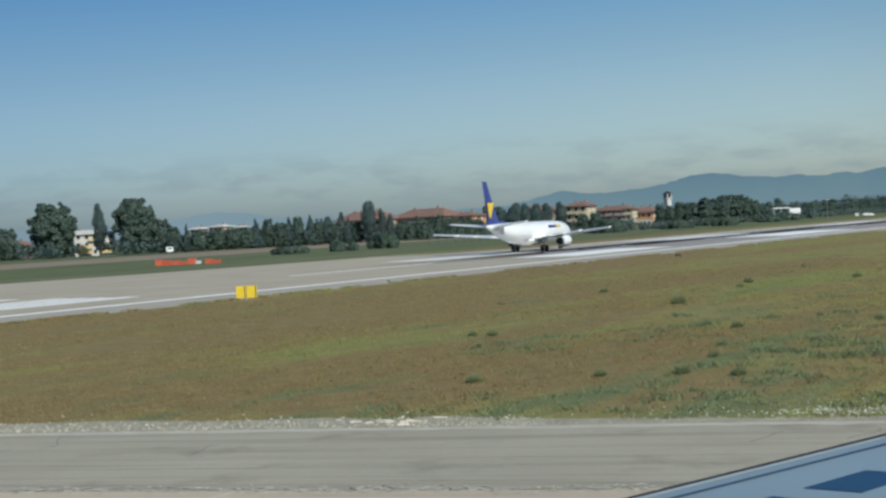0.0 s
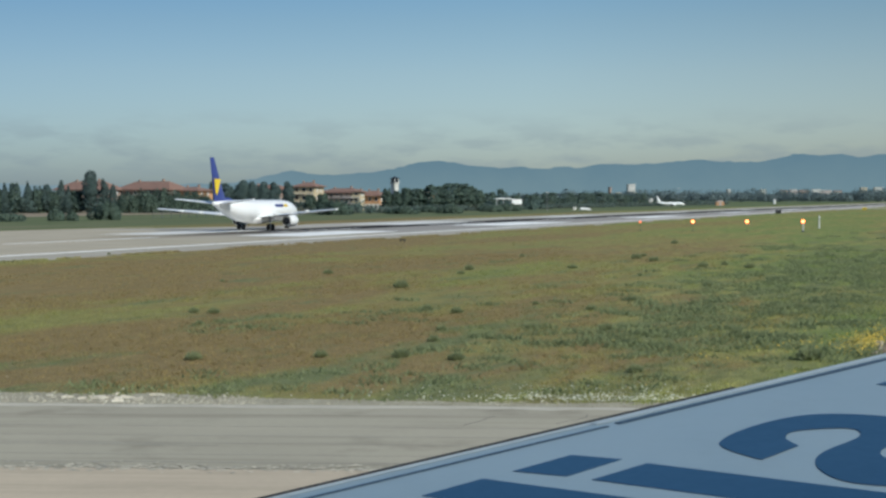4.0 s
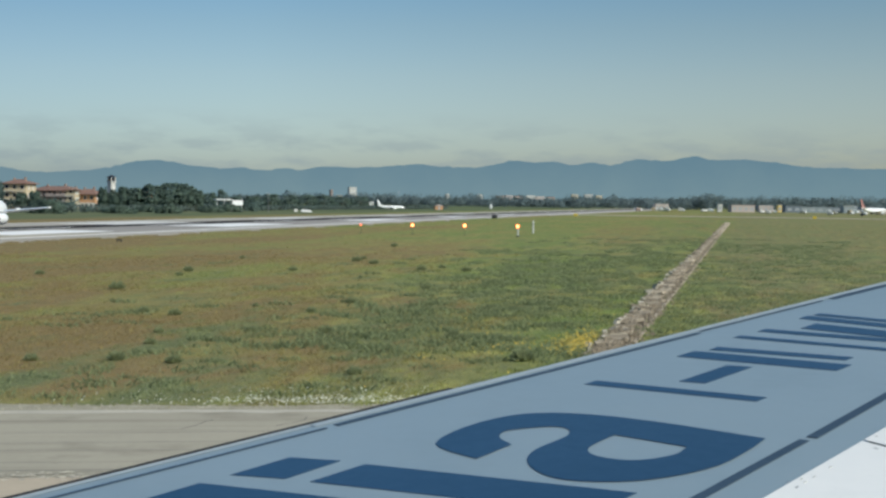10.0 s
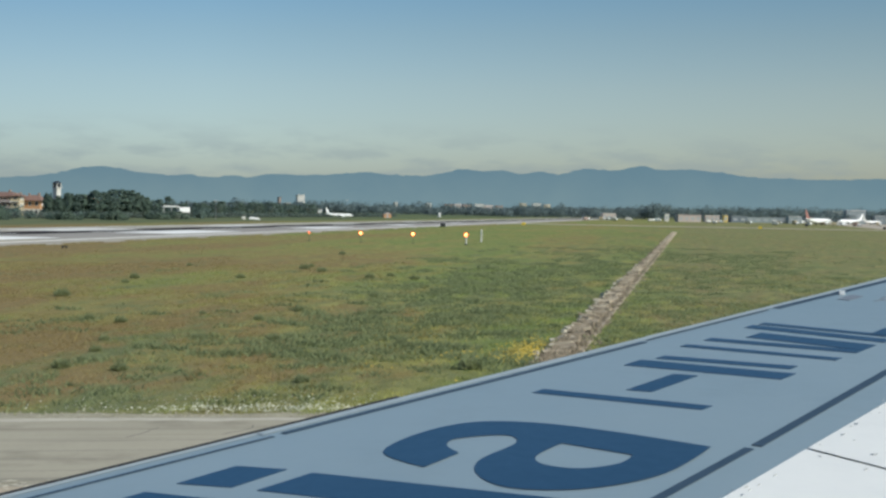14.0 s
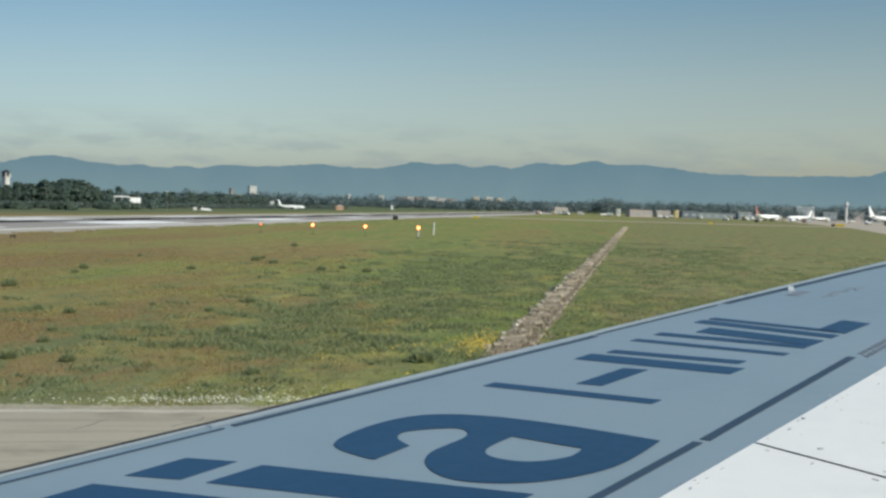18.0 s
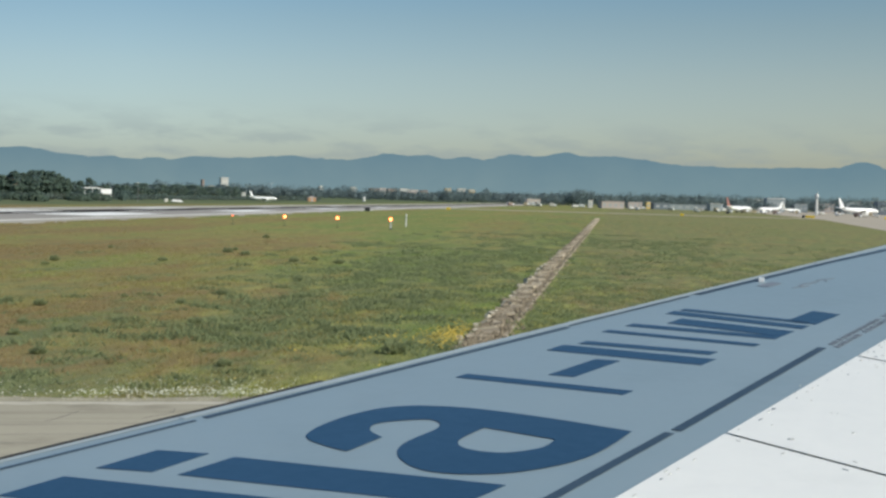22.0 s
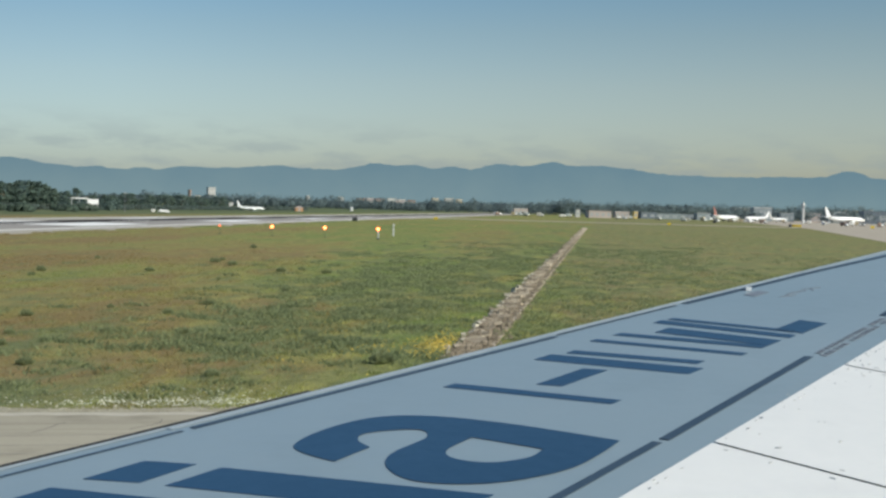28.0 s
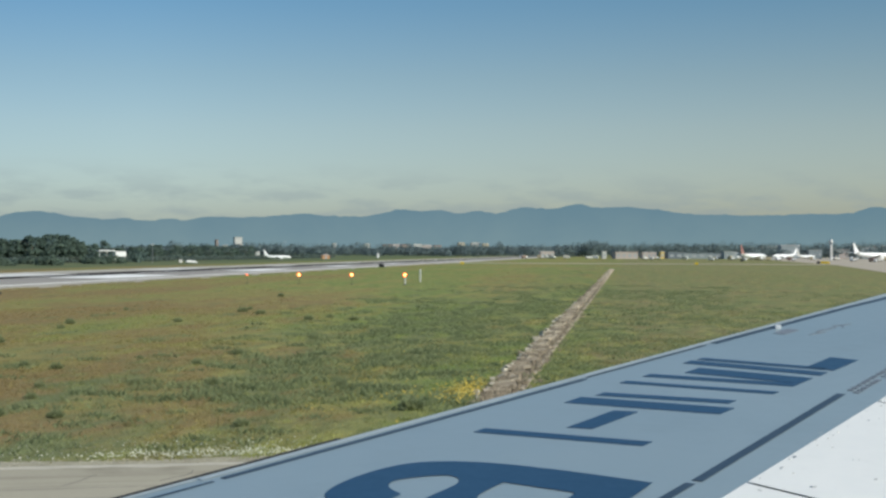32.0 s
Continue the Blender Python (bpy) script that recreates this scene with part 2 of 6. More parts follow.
def grass_colour(n, l, xyz):
    """Dry brown bands along the runway, greener towards the drain and behind the runway, with dark weeds and pale stalks."""
    def stretched(sx, sy, scale, detail, rough):
        mp = n.new("ShaderNodeMapping")
        mp.inputs["Scale"].default_value = (sx, sy, 1)
        l.new(xyz, mp.inputs[0])
        return noise_node(n, l, mp.outputs[0], scale, detail, rough)
    bands = stretched(0.07, 0.012, 1.0, 6, 0.62)
    sep = n.new("ShaderNodeSeparateXYZ")
    l.new(xyz, sep.inputs[0])
    # the dry part spreads from the runway side, its border slanting away from the drain
    slant = calc(n, l, "ADD", sep.outputs[0], calc(n, l, "MULTIPLY", sep.outputs[1], 0.2))
    slant = calc(n, l, "DIVIDE", slant, calc(n, l, "ADD", 0.5, calc(n, l, "MULTIPLY", sep.outputs[1], 0.0083)))
    side = calc(n, l, "MULTIPLY", calc(n, l, "ADD", slant, 1.0), -0.012)
    green = calc(n, l, "SUBTRACT", 1.0, calc(n, l, "DIVIDE", calc(n, l, "ABSOLUTE", calc(n, l, "SUBTRACT", slant, 2.0)), 13.0), True)
    side = calc(n, l, "MAXIMUM", calc(n, l, "MINIMUM", side, 0.24), -0.05)
    side = calc(n, l, "SUBTRACT", side, calc(n, l, "MULTIPLY", green, 0.07))
    behind = calc(n, l, "MULTIPLY", calc(n, l, "SUBTRACT", -140.0, sep.outputs[0]), 0.05, True)
    bands = calc(n, l, "ADD", 0.5, calc(n, l, "MULTIPLY", calc(n, l, "SUBTRACT", bands, 0.5), 1.8))
    dry = calc(n, l, "SUBTRACT", calc(n, l, "ADD", bands, side), calc(n, l, "MULTIPLY", behind, 0.14))
    far = calc(n, l, "ADD", calc(n, l, "MULTIPLY", sep.outputs[0], -0.3322), calc(n, l, "MULTIPLY", sep.outputs[1], 0.9432))
    moist = calc(n, l, "SUBTRACT", 1.0, calc(n, l, "MULTIPLY", calc(n, l, "SUBTRACT", far, 37.2), 0.16), True)   # greener strip by the gravel
    dry = calc(n, l, "SUBTRACT", dry, calc(n, l, "MULTIPLY", moist, 0.24))
    patch = stretched(0.25, 0.09, 1.0, 6, 0.62)
    weeds = stretched(0.42, 0.12, 1.0, 6, 0.64)
    near_drain = calc(n, l, "DIVIDE", calc(n, l, "ABSOLUTE", calc(n, l, "ADD", sep.outputs[0], 12.5)), 11.0)
    weeds = calc(n, l, "ADD", weeds, calc(n, l, "MULTIPLY", calc(n, l, "SUBTRACT", 1.0, near_drain, True), 0.06))
    weeds = calc(n, l, "SUBTRACT", weeds, calc(n, l, "MULTIPLY", calc(n, l, "MULTIPLY", calc(n, l, "SUBTRACT", -22.0, sep.outputs[0]), 0.06, True), 0.05))
    fine = noise_node(n, l, xyz, 3.4, 6, 0.72)
    dry = calc(n, l, "ADD", dry, calc(n, l, "MULTIPLY", calc(n, l, "SUBTRACT", patch, 0.5), 0.9))
    dry = calc(n, l, "MAXIMUM", dry, calc(n, l, "ADD", 0.3, calc(n, l, "MULTIPLY", side, 0.75)))
    col = ramp(n, l, dry, [(0.3, LUSH), (0.42, GREEN), (0.5, OLIVE), (0.58, DRY), (0.72, BROWN)])
    beyond = calc(n, l, "MULTIPLY", calc(n, l, "MULTIPLY", calc(n, l, "ADD", sep.outputs[0], 5.0), 0.25, True), 0.8)
    col = mixc(n, l, beyond, col, ramp(n, l, patch, [(0.35, (0.185, 0.21, 0.11)), (0.5, (0.225, 0.222, 0.122)), (0.65, (0.25, 0.218, 0.126))]))
    col = mixc(n, l, calc(n, l, "MULTIPLY", calc(n, l, "SUBTRACT", weeds, 0.5), 7.0, True), col, WEED)
    bright = stretched(0.5, 0.2, 1.3, 5, 0.6)
    lively = calc(n, l, "SUBTRACT", 1.0, calc(n, l, "MULTIPLY", side, 6.0), True)
    col = mixc(n, l, calc(n, l, "MULTIPLY", calc(n, l, "MULTIPLY", calc(n, l, "SUBTRACT", bright, 0.5), 3.6, True), lively), col, (0.37, 0.362, 0.14))
    col = mixc(n, l, calc(n, l, "MULTIPLY", calc(n, l, "SUBTRACT", fine, 0.54), 2.4, True), col, STRAW)
    shade = calc(n, l, "ADD", 0.5, calc(n, l, "MULTIPLY", stretched(1.4, 0.6, 1.0, 8, 0.75), 0.95))
    tone = n.new("ShaderNodeCombineXYZ")
    for i in range(3):
        l.new(shade, tone.inputs[i])
    col = mixc(n, l, 1.0, col, tone.outputs[0], "MULTIPLY")
    # longer, darker meadow behind the runway
    meadow = ramp(n, l, stretched(0.05, 0.03, 1.0, 7, 0.68), [(0.36, (0.095, 0.138, 0.082)), (0.5, (0.124, 0.16, 0.096)), (0.64, (0.168, 0.182, 0.12))])
    return mixc(n, l, calc(n, l, "MULTIPLY", behind, 0.88), col, meadow), fine


LUSH, GREEN, OLIVE = (0.195, 0.245, 0.095), (0.24, 0.252, 0.102), (0.264, 0.248, 0.108)
DRY, BROWN, WEED, STRAW = (0.262, 0.226, 0.103), (0.257, 0.198, 0.104), (0.182, 0.205, 0.108), (0.36, 0.345, 0.13)


def grass_material(name, blades):
    m, n, l, b = nodes_of(name)
    xyz = n.new("ShaderNodeTexCoord").outputs["Object"]
    col, fine = grass_colour(n, l, xyz)
    if blades:
        g = n.new("ShaderNodeNewGeometry").outputs["Random Per Island"]
        col = mixc(n, l, 0.8, col, ramp(n, l, g, [(0, (1.5, 1.52, 1.45)), (0.7, (1.8, 1.8, 1.65)), (1, (2.15, 2.15, 1.9))]), "MULTIPLY")
    else:
        bump_on(n, l, b, fine, 0.6, 0.08)
    l.new(col, b.inputs["Base Color"])
    b.inputs["Roughness"].default_value = 0.9
    b.inputs["Specular IOR Level"].default_value = 0.0
    if blades:
        let_through(n, l, b, col, 0.5)
    return m


def pavement_material(name, light, dark, rubber=None, streaks=0.0):
    """Worn airfield pavement; rubber = (centre, half width, first u) of the tyre-blackened band, streaks = tar streaks along x."""
    m, n, l, b = nodes_of(name)
    xyz = n.new("ShaderNodeTexCoord").outputs["Object"]
    big, small = noise_node(n, l, xyz, 0.12, 6, 0.6), noise_node(n, l, xyz, 6.0, 6, 0.7)
    f = calc(n, l, "ADD", calc(n, l, "MULTIPLY", big, 0.7), calc(n, l, "MULTIPLY", small, 0.3))
    col = mixc(n, l, calc(n, l, "MULTIPLY", calc(n, l, "SUBTRACT", f, 0.35), 3.0, True), dark, light)
    sep = n.new("ShaderNodeSeparateXYZ")
    l.new(xyz, sep.inputs[0])
    if rubber:
        mp = n.new("ShaderNodeMapping")
        mp.inputs["Scale"].default_value = (0.9, 0.008, 1)
        l.new(xyz, mp.inputs[0])
        lines = noise_node(n, l, mp.outputs[0], 1.0, 5, 0.6)
        off = calc(n, l, "DIVIDE", calc(n, l, "ABSOLUTE", calc(n, l, "SUBTRACT", sep.outputs[0], rubber[0])), rubber[1])
        band = calc(n, l, "MULTIPLY", calc(n, l, "SUBTRACT", 1.3, off), 2.5, True)
        start = calc(n, l, "MULTIPLY", calc(n, l, "SUBTRACT", sep.outputs[1], rubber[2]), 0.02, True)
        dull = calc(n, l, "MULTIPLY", calc(n, l, "MULTIPLY", calc(n, l, "SUBTRACT", 10.0, calc(n, l, "ABSOLUTE", calc(n, l, "SUBTRACT", sep.outputs[0], rubber[0] + 12.0))), 0.5, True), calc(n, l, "MULTIPLY", start, calc(n, l, "ADD", lines, 0.4), True))
        col = mixc(n, l, dull, col, (0.33, 0.315, 0.3))
        fac = calc(n, l, "MULTIPLY", calc(n, l, "MULTIPLY", band, start), calc(n, l, "ADD", calc(n, l, "MULTIPLY", lines, 1.6), 0.35), True)
        col = mixc(n, l, fac, col, (0.04, 0.04, 0.043))
    if streaks:
        mp = n.new("ShaderNodeMapping")
        mp.inputs["Scale"].default_value = (0.05, 1.25, 1)
        l.new(xyz, mp.inputs[0])
        tar = noise_node(n, l, mp.outputs[0], 1.0, 7, 0.68)
        col = mixc(n, l, calc(n, l, "MULTIPLY", calc(n, l, "SUBTRACT", tar, 0.52), streaks * 6, True), col, tuple(0.55 * c for c in dark))
        spots = noise_node(n, l, xyz, 0.45, 5, 0.6)
        col = mixc(n, l, calc(n, l, "MULTIPLY", calc(n, l, "SUBTRACT", spots, 0.56), streaks * 5, True), col, tuple(0.6 * c for c in dark))
    l.new(col, b.inputs["Base Color"])
    b.inputs["Roughness"].default_value = 0.85
    b.inputs["Specular IOR Level"].default_value = 0.0
    bump_on(n, l, b, small, 0.3, 0.02)
    return m


def glow(name, colour, strength):
    m, n, l, b = nodes_of(name)
    b.inputs["Base Color"].default_value = (*colour, 1)
    b.inputs["Emission Color"].default_value = (*colour, 1)
    b.inputs["Emission Strength"].default_value = strength
    return m


GRASS, BLADES = grass_material("grass ground", False), grass_material("grass blades", True)
RUNWAY = pavement_material("runway concrete", (0.5, 0.45, 0.36), (0.4, 0.36, 0.29), rubber=(-110.8, 4.8, 150))
RUNWAY_GREY = pavement_material("runway asphalt", (0.46, 0.435, 0.39), (0.39, 0.37, 0.335), rubber=(-110.8, 4.8, 150))
SHOULDER = pavement_material("asphalt shoulder", (0.455, 0.422, 0.338), (0.365, 0.338, 0.272), streaks=0.6)
CONCRETE = pavement_material("taxiway concrete", (0.6, 0.51, 0.39), (0.48, 0.41, 0.32), streaks=0.3)
RW_EDGE = pavement_material("runway shoulder asphalt", (0.45, 0.42, 0.36), (0.38, 0.355, 0.305))
APRON = pavement_material("apron concrete", (0.5, 0.45, 0.375), (0.41, 0.365, 0.305))
PAINT = surface("worn white line paint", (0.86, 0.86, 0.84), (0.92, 0.92, 0.9), 0.7, scale=0.5, bump=0.1, gloss=0.1)
WHITE = surface("white aircraft paint", (0.89, 0.89, 0.89), (0.94, 0.94, 0.93), 0.3, scale=0.3, bump=0.0, coat=0.4)
GREY_SKIN = surface("grey wing paint", (0.25, 0.332, 0.378), (0.284, 0.365, 0.41), 0.42, scale=0.5, fine=20, bump=0.02, coat=0.25, dirt=0.1)
SPOILER = surface("white spoiler paint", (0.91, 0.91, 0.875), (0.965, 0.96, 0.92), 0.45, scale=1.1, fine=9, bump=0.02, coat=0.2, dirt=0.06)
NAVY = surface("navy blue marking paint", (0.014, 0.054, 0.113), (0.02, 0.065, 0.13), 0.4, scale=1.2, bump=0.0, coat=0.2)
SEAM = surface("dark sealant", (0.03, 0.062, 0.1), (0.045, 0.08, 0.122), 0.6, scale=3)
FIN_BLUE = surface("dark blue fin paint", (0.025, 0.045, 0.22), (0.035, 0.06, 0.27), 0.35, scale=0.4, bump=0, coat=0.3)
YELLOW = surface("yellow paint", (0.72, 0.5, 0.02), (0.8, 0.58, 0.04), 0.5, scale=1.5, bump=0.05)
RUBBER = surface("black tyre rubber", (0.02, 0.02, 0.02), (0.04, 0.04, 0.04), 0.85, scale=4)
STEEL = surface("grey steel", (0.3, 0.31, 0.33), (0.42, 0.43, 0.45), 0.45, metal=0.7, scale=3)
DARK = surface("dark metal", (0.035, 0.035, 0.04), (0.06, 0.06, 0.07), 0.5, metal=0.3, scale=3)
BARK = surface("brown bark", (0.09, 0.065, 0.045), (0.15, 0.115, 0.08), 0.95, scale=1.5, bump=0.6)


def leaves(name, c1, c2, vary=0.6):
    return surface(name, c1, c2, 0.85, scale=0.15, bump=0.0, island=vary, gloss=0.1, thin=0.4)


# leaf tones lightened and blued, so that they hold the haze of distance
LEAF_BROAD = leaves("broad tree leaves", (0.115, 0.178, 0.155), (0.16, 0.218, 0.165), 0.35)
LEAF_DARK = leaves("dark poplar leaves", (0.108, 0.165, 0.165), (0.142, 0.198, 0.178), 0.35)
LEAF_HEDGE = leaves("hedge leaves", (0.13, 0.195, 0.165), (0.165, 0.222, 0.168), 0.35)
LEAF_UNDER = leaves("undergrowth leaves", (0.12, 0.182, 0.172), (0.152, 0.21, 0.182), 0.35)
# palest, bluest tone: haze over the horizon woods is in the colour
LEAF_FAR = leaves("far woodland leaves in haze tone", (0.16, 0.22, 0.232), (0.19, 0.245, 0.25), 0.25)

# ---- ground ----
rng = np.random.default_rng(7)
TAXI = pose(0, 0, 0, 0, 0, 9.4)      # taxiway frame: x along, y away from the airliner
EDGE, JOINT = 35.5, 27.0             # outer edge of the asphalt shoulder, edge of the concrete


def slab(name, poly, z0, z1, m, material, label, category, bevel=0.0):
    ob = part(name, Shape().prism(poly, z0, z1), material, None, label, bevel=bevel)
    ob.matrix_world = m
    return tagged(ob, label, category, kind="structure")


ground_bm = bmesh.new()
bmesh.ops.create_circle(ground_bm, cap_ends=True, segments=96, radius=4950)
ground_me = bpy.data.meshes.new("ground")
ground_bm.to_mesh(ground_me)
ground_bm.free()
ground = finish(new("ground", ground_me), GRASS)
ground.matrix_world = RW
tagged(ground, "flat airfield grass with dry brown and green bands", "grass", kind="structure")

runway = slab("runway", [(-146, -150), (-84.9, -150), (-84.9, 188), (-146, 196)], -0.3, 0.03, RW, RUNWAY, "worn tan concrete runway end with tyre marks", "runway")
slab("runway_asphalt", [(-146, 196.02), (-84.9, 188.02), (-84.9, 1900), (-131, 1900), (-131, 232), (-138, 212)], -0.3, 0.03, RW, RUNWAY_GREY,
     "grey asphalt runway blackened by a band of tyre rubber", "runway")
slab("runway_shoulder", [(-84.88, -150), (-77.5, -150), (-77.5, 1900), (-84.88, 1900)], -0.3, 0.02, RW, RW_EDGE,
     "darker grey asphalt shoulder along the runway", "runway")
slab("turn_pad", [(-172, -150), (-146.02, -150), (-146.02, 215), (-150, 200), (-156, 150), (-166, 110)], -0.3, 0.028, RW, RUNWAY,
     "grey concrete turning pad beside the runway", "runway")
slab("road_far", [(-325, -50), (-262, -50), (-258, 330), (-266, 590), (-325, 630)], -0.2, 0.03, RW, surface("dry earth", (0.22, 0.175, 0.12), (0.3, 0.24, 0.165), 0.95, scale=0.08, fine=14, bump=0.3), "dry earth perimeter track behind the runway", "road")
slab("taxiway", [(-160, -60), (160, -60), (160, JOINT), (-160, JOINT)], -0.3, 0.03, TAXI, CONCRETE, "beige concrete taxiway under the airliner", "taxiway")
slab("taxiway_shoulder", [(-160, JOINT + 0.02), (160, JOINT + 0.02), (160, EDGE), (-160, EDGE)], -0.3, 0.018, TAXI, SHOULDER,
     "cracked grey asphalt shoulder with tar streaks", "taxiway")
slab("apron", [(62, 300), (900, 300), (900, 2100), (122, 2100), (118, 1290), (95, 670)], -0.3, 0.03, RW, APRON, "wide pale concrete aircraft apron", "apron")
slab("apron_link", [(-77.4, 640), (94.5, 700), (96.2, 732), (-77.4, 672)], -0.3, 0.025, RW, APRON, "pale taxiway link between runway and apron", "taxiway")


WORN_PAINT = surface("rubbed grey-white line paint", (0.62, 0.61, 0.58), (0.8, 0.79, 0.76), 0.75, scale=0.4, fine=7, bump=0.1, gloss=0.1)


def marking(v0, v1, u0, u1, name="runway_marking", label="white painted runway marking", parent=None, paint=PAINT):
    return part(name, Shape().box(v0, v1, u0, u1, 0.03, 0.036), paint, parent or runway, label)


marking(-86.6, -85.3, -150, 1900, "edge_line", "white painted runway edge line")
marking(-130.4, -129.5, 232, 1900, "edge_line", "white painted runway edge line")
for u0, u1, v0, v1 in ((170, 201, -102, -92), (248, 287, -103.5, -91.5), (352, 392, -100.5, -92), (470, 500, -101, -95), (590, 615, -101, -96)):
    marking(v0, v1, u0, u1)
    marking(-216.5 - v1, -216.5 - v0, u0, u1, label="rubbed dull white runway marking", paint=WORN_PAINT)
for i in range(4):
    marking(-105.7 + i * 2.9, -103.8 + i * 2.9, 55, 92.5 if i < 3 else 93)
    marking(-112.7 - i * 2.9, -110.8 - i * 2.9, 55, 92.5)
for i in range(18):
    marking(-108.7, -107.8, 130 + i * 60, 160 + i * 60)

# ragged crumbling joint between concrete and asphalt
crumbs = []
for x in np.arange(-32, 14, 0.028):
    s = Shape()
    w, h = rng.uniform(0.03, 0.1), rng.uniform(0.004, 0.016)
    y = JOINT + rng.normal(0.12, 0.2)
    k = rng.uniform(0.5, 1.2, 5)
    crumbs.append([(x + w * k[i] * math.cos(1.257 * i), y + w * k[i] * math.sin(1.257 * i), 0.03 + (h if i % 2 else 0.4 * h)) for i in range(5)])
joint_me = cloud_mesh("pavement_joint", np.array(crumbs).reshape(-1, 3), 5)
joint = finish(new("pavement_joint", joint_me), surface("crumbled tar", (0.4, 0.37, 0.3), (0.57, 0.52, 0.42), 0.9, scale=4, island=0.6))
joint.matrix_world = TAXI
tagged(joint, "crumbling dark joint along the concrete edge", "joint", kind="stuff")

# hairline cracks in the shoulder
CRACK = surface("crack dirt", (0.1, 0.1, 0.095), (0.16, 0.155, 0.145), 0.95, scale=3)
for cx, cy, slope in ((-1.5, 5.6, 0.55), (0.6, 5.9, 0.75), (-14.5, 4.4, 0.3), (-19.0, 6.0, -0.4)):
    s, y, x, line = Shape(), JOINT + cy, cx, []
    while y < JOINT + cy + 1.7:
        x2, y2 = x + rng.normal(slope * 0.3, 0.08), y + rng.uniform(0.25, 0.45)
        line.append([(x, y, 0.0175), (x, y, 0.0225), (x + 0.02, y, 0.0225), (x + 0.02, y, 0.0175)])
        x, y = x2, y2
    s.loft(line)
    part("crack", s, CRACK, bpy.data.objects["taxiway_shoulder"])

# long tar seams and a dusty rim along the shoulder
TAR = surface("dull tar seam", (0.2, 0.19, 0.165), (0.3, 0.285, 0.245), 0.9, scale=1.5, fine=6)
DUST = surface("pale dusty asphalt rim", (0.42, 0.39, 0.32), (0.58, 0.54, 0.45), 0.95, scale=1.4, fine=7, bump=0.5)
for off, wide, x0, x1, mat in ((0.75, 0.05, -34, 10, TAR), (1.6, 0.035, -30, 12, TAR), (2.7, 0.06, -36, -6, TAR), (2.95, 0.04, -12, 12, TAR), (3.9, 0.04, -20, 10, TAR), (5.2, 0.035, -34, 4, TAR), (8.3, 0.42, -50, 40, DUST)):
    pts = [(x, JOINT + off + 0.07 * noise.noise((x * 0.35, off, 0)) + 0.03 * noise.noise((x * 1.9, off, 2))) for x in np.arange(x0, x1, 0.5)]
    near = [(x, y - wide * (0.5 + 0.5 * noise.noise((x * 1.3, off, 5)))) for x, y in pts]
    rim = Shape()
    rim.loft([[(a[0], a[1], 0.0175), (a[0], a[1], 0.0215), (b[0], b[1] + 0.5 * wide, 0.0215), (b[0], b[1] + 0.5 * wide, 0.0175)] for a, b in zip(near, pts)])
    part("tar_seam" if mat is TAR else "dusty_rim", rim, mat, bpy.data.objects["taxiway_shoulder"])

# pale joints across the concrete
for cx in (-20.6, -11.5, -2.4, 6.7):
    part("slab_joint", Shape().prism([(cx, JOINT - 0.15), (cx + 0.09, JOINT - 0.15), (cx - 3.2, JOINT - 9.5), (cx - 3.29, JOINT - 9.5)], 0.029, 0.0325), surface("pale joint filler", (0.55, 0.48, 0.38), (0.66, 0.58, 0.46), 0.9, scale=2), bpy.data.objects["taxiway"])

# broken concrete slivers on the gravel
pile = thing("broken_slab", TAXI @ pose(-10.9, EDGE + 1.2, 0.0), "broken pale concrete slab lying on the gravel", "rubble")
CHIP = surface("pale broken concrete", (0.5, 0.46, 0.38), (0.68, 0.64, 0.55), 0.9, scale=3, each=0.4)
for i in range(15):
    w, ln = rng.uniform(0.012, 0.036), rng.uniform(0.06, 0.24)
    m = pose(rng.normal(0, 0.85), rng.normal(0, 0.4), 0.04, rng.normal(0, 8), rng.normal(0, 8), rng.uniform(-12, 45))
    part("chip", Shape().prism([(-ln, -w), (ln * 0.7, -w * rng.uniform(0.4, 1)), (ln, w * 0.3), (ln * 0.3, w), (-ln * 0.9, w * 0.5)], -0.06, 0.02, m), CHIP, pile)

# gravel along the asphalt edge
def stones(n, xr, yr, size, zmax):
    p = np.stack([rng.uniform(*xr, n), rng.triangular(yr[0], yr[0] + 0.25 * (yr[1] - yr[0]), yr[1], n), np.zeros(n)], -1)
    r = rng.uniform(*size, (n, 1, 1)) * rng.uniform(0.6, 1.4, (n, 6, 3))
    o = np.array([(1, 0, 0), (0, 1, 0), (-1, 0, 0), (0, -1, 0), (0, 0, 0.7), (0, 0, -0.4)])
    a = rng.uniform(0, 6.28, n)
    c, s_ = np.cos(a), np.sin(a)
    q = o[None] * r
    q = np.stack([q[..., 0] * c[:, None] - q[..., 1] * s_[:, None], q[..., 0] * s_[:, None] + q[..., 1] * c[:, None], q[..., 2]], -1)
    q = q + p[:, None]
    tri = np.array([(0, 1, 4), (1, 2, 4), (2, 3, 4), (3, 0, 4)])
    return q[:, tri].reshape(-1, 3)


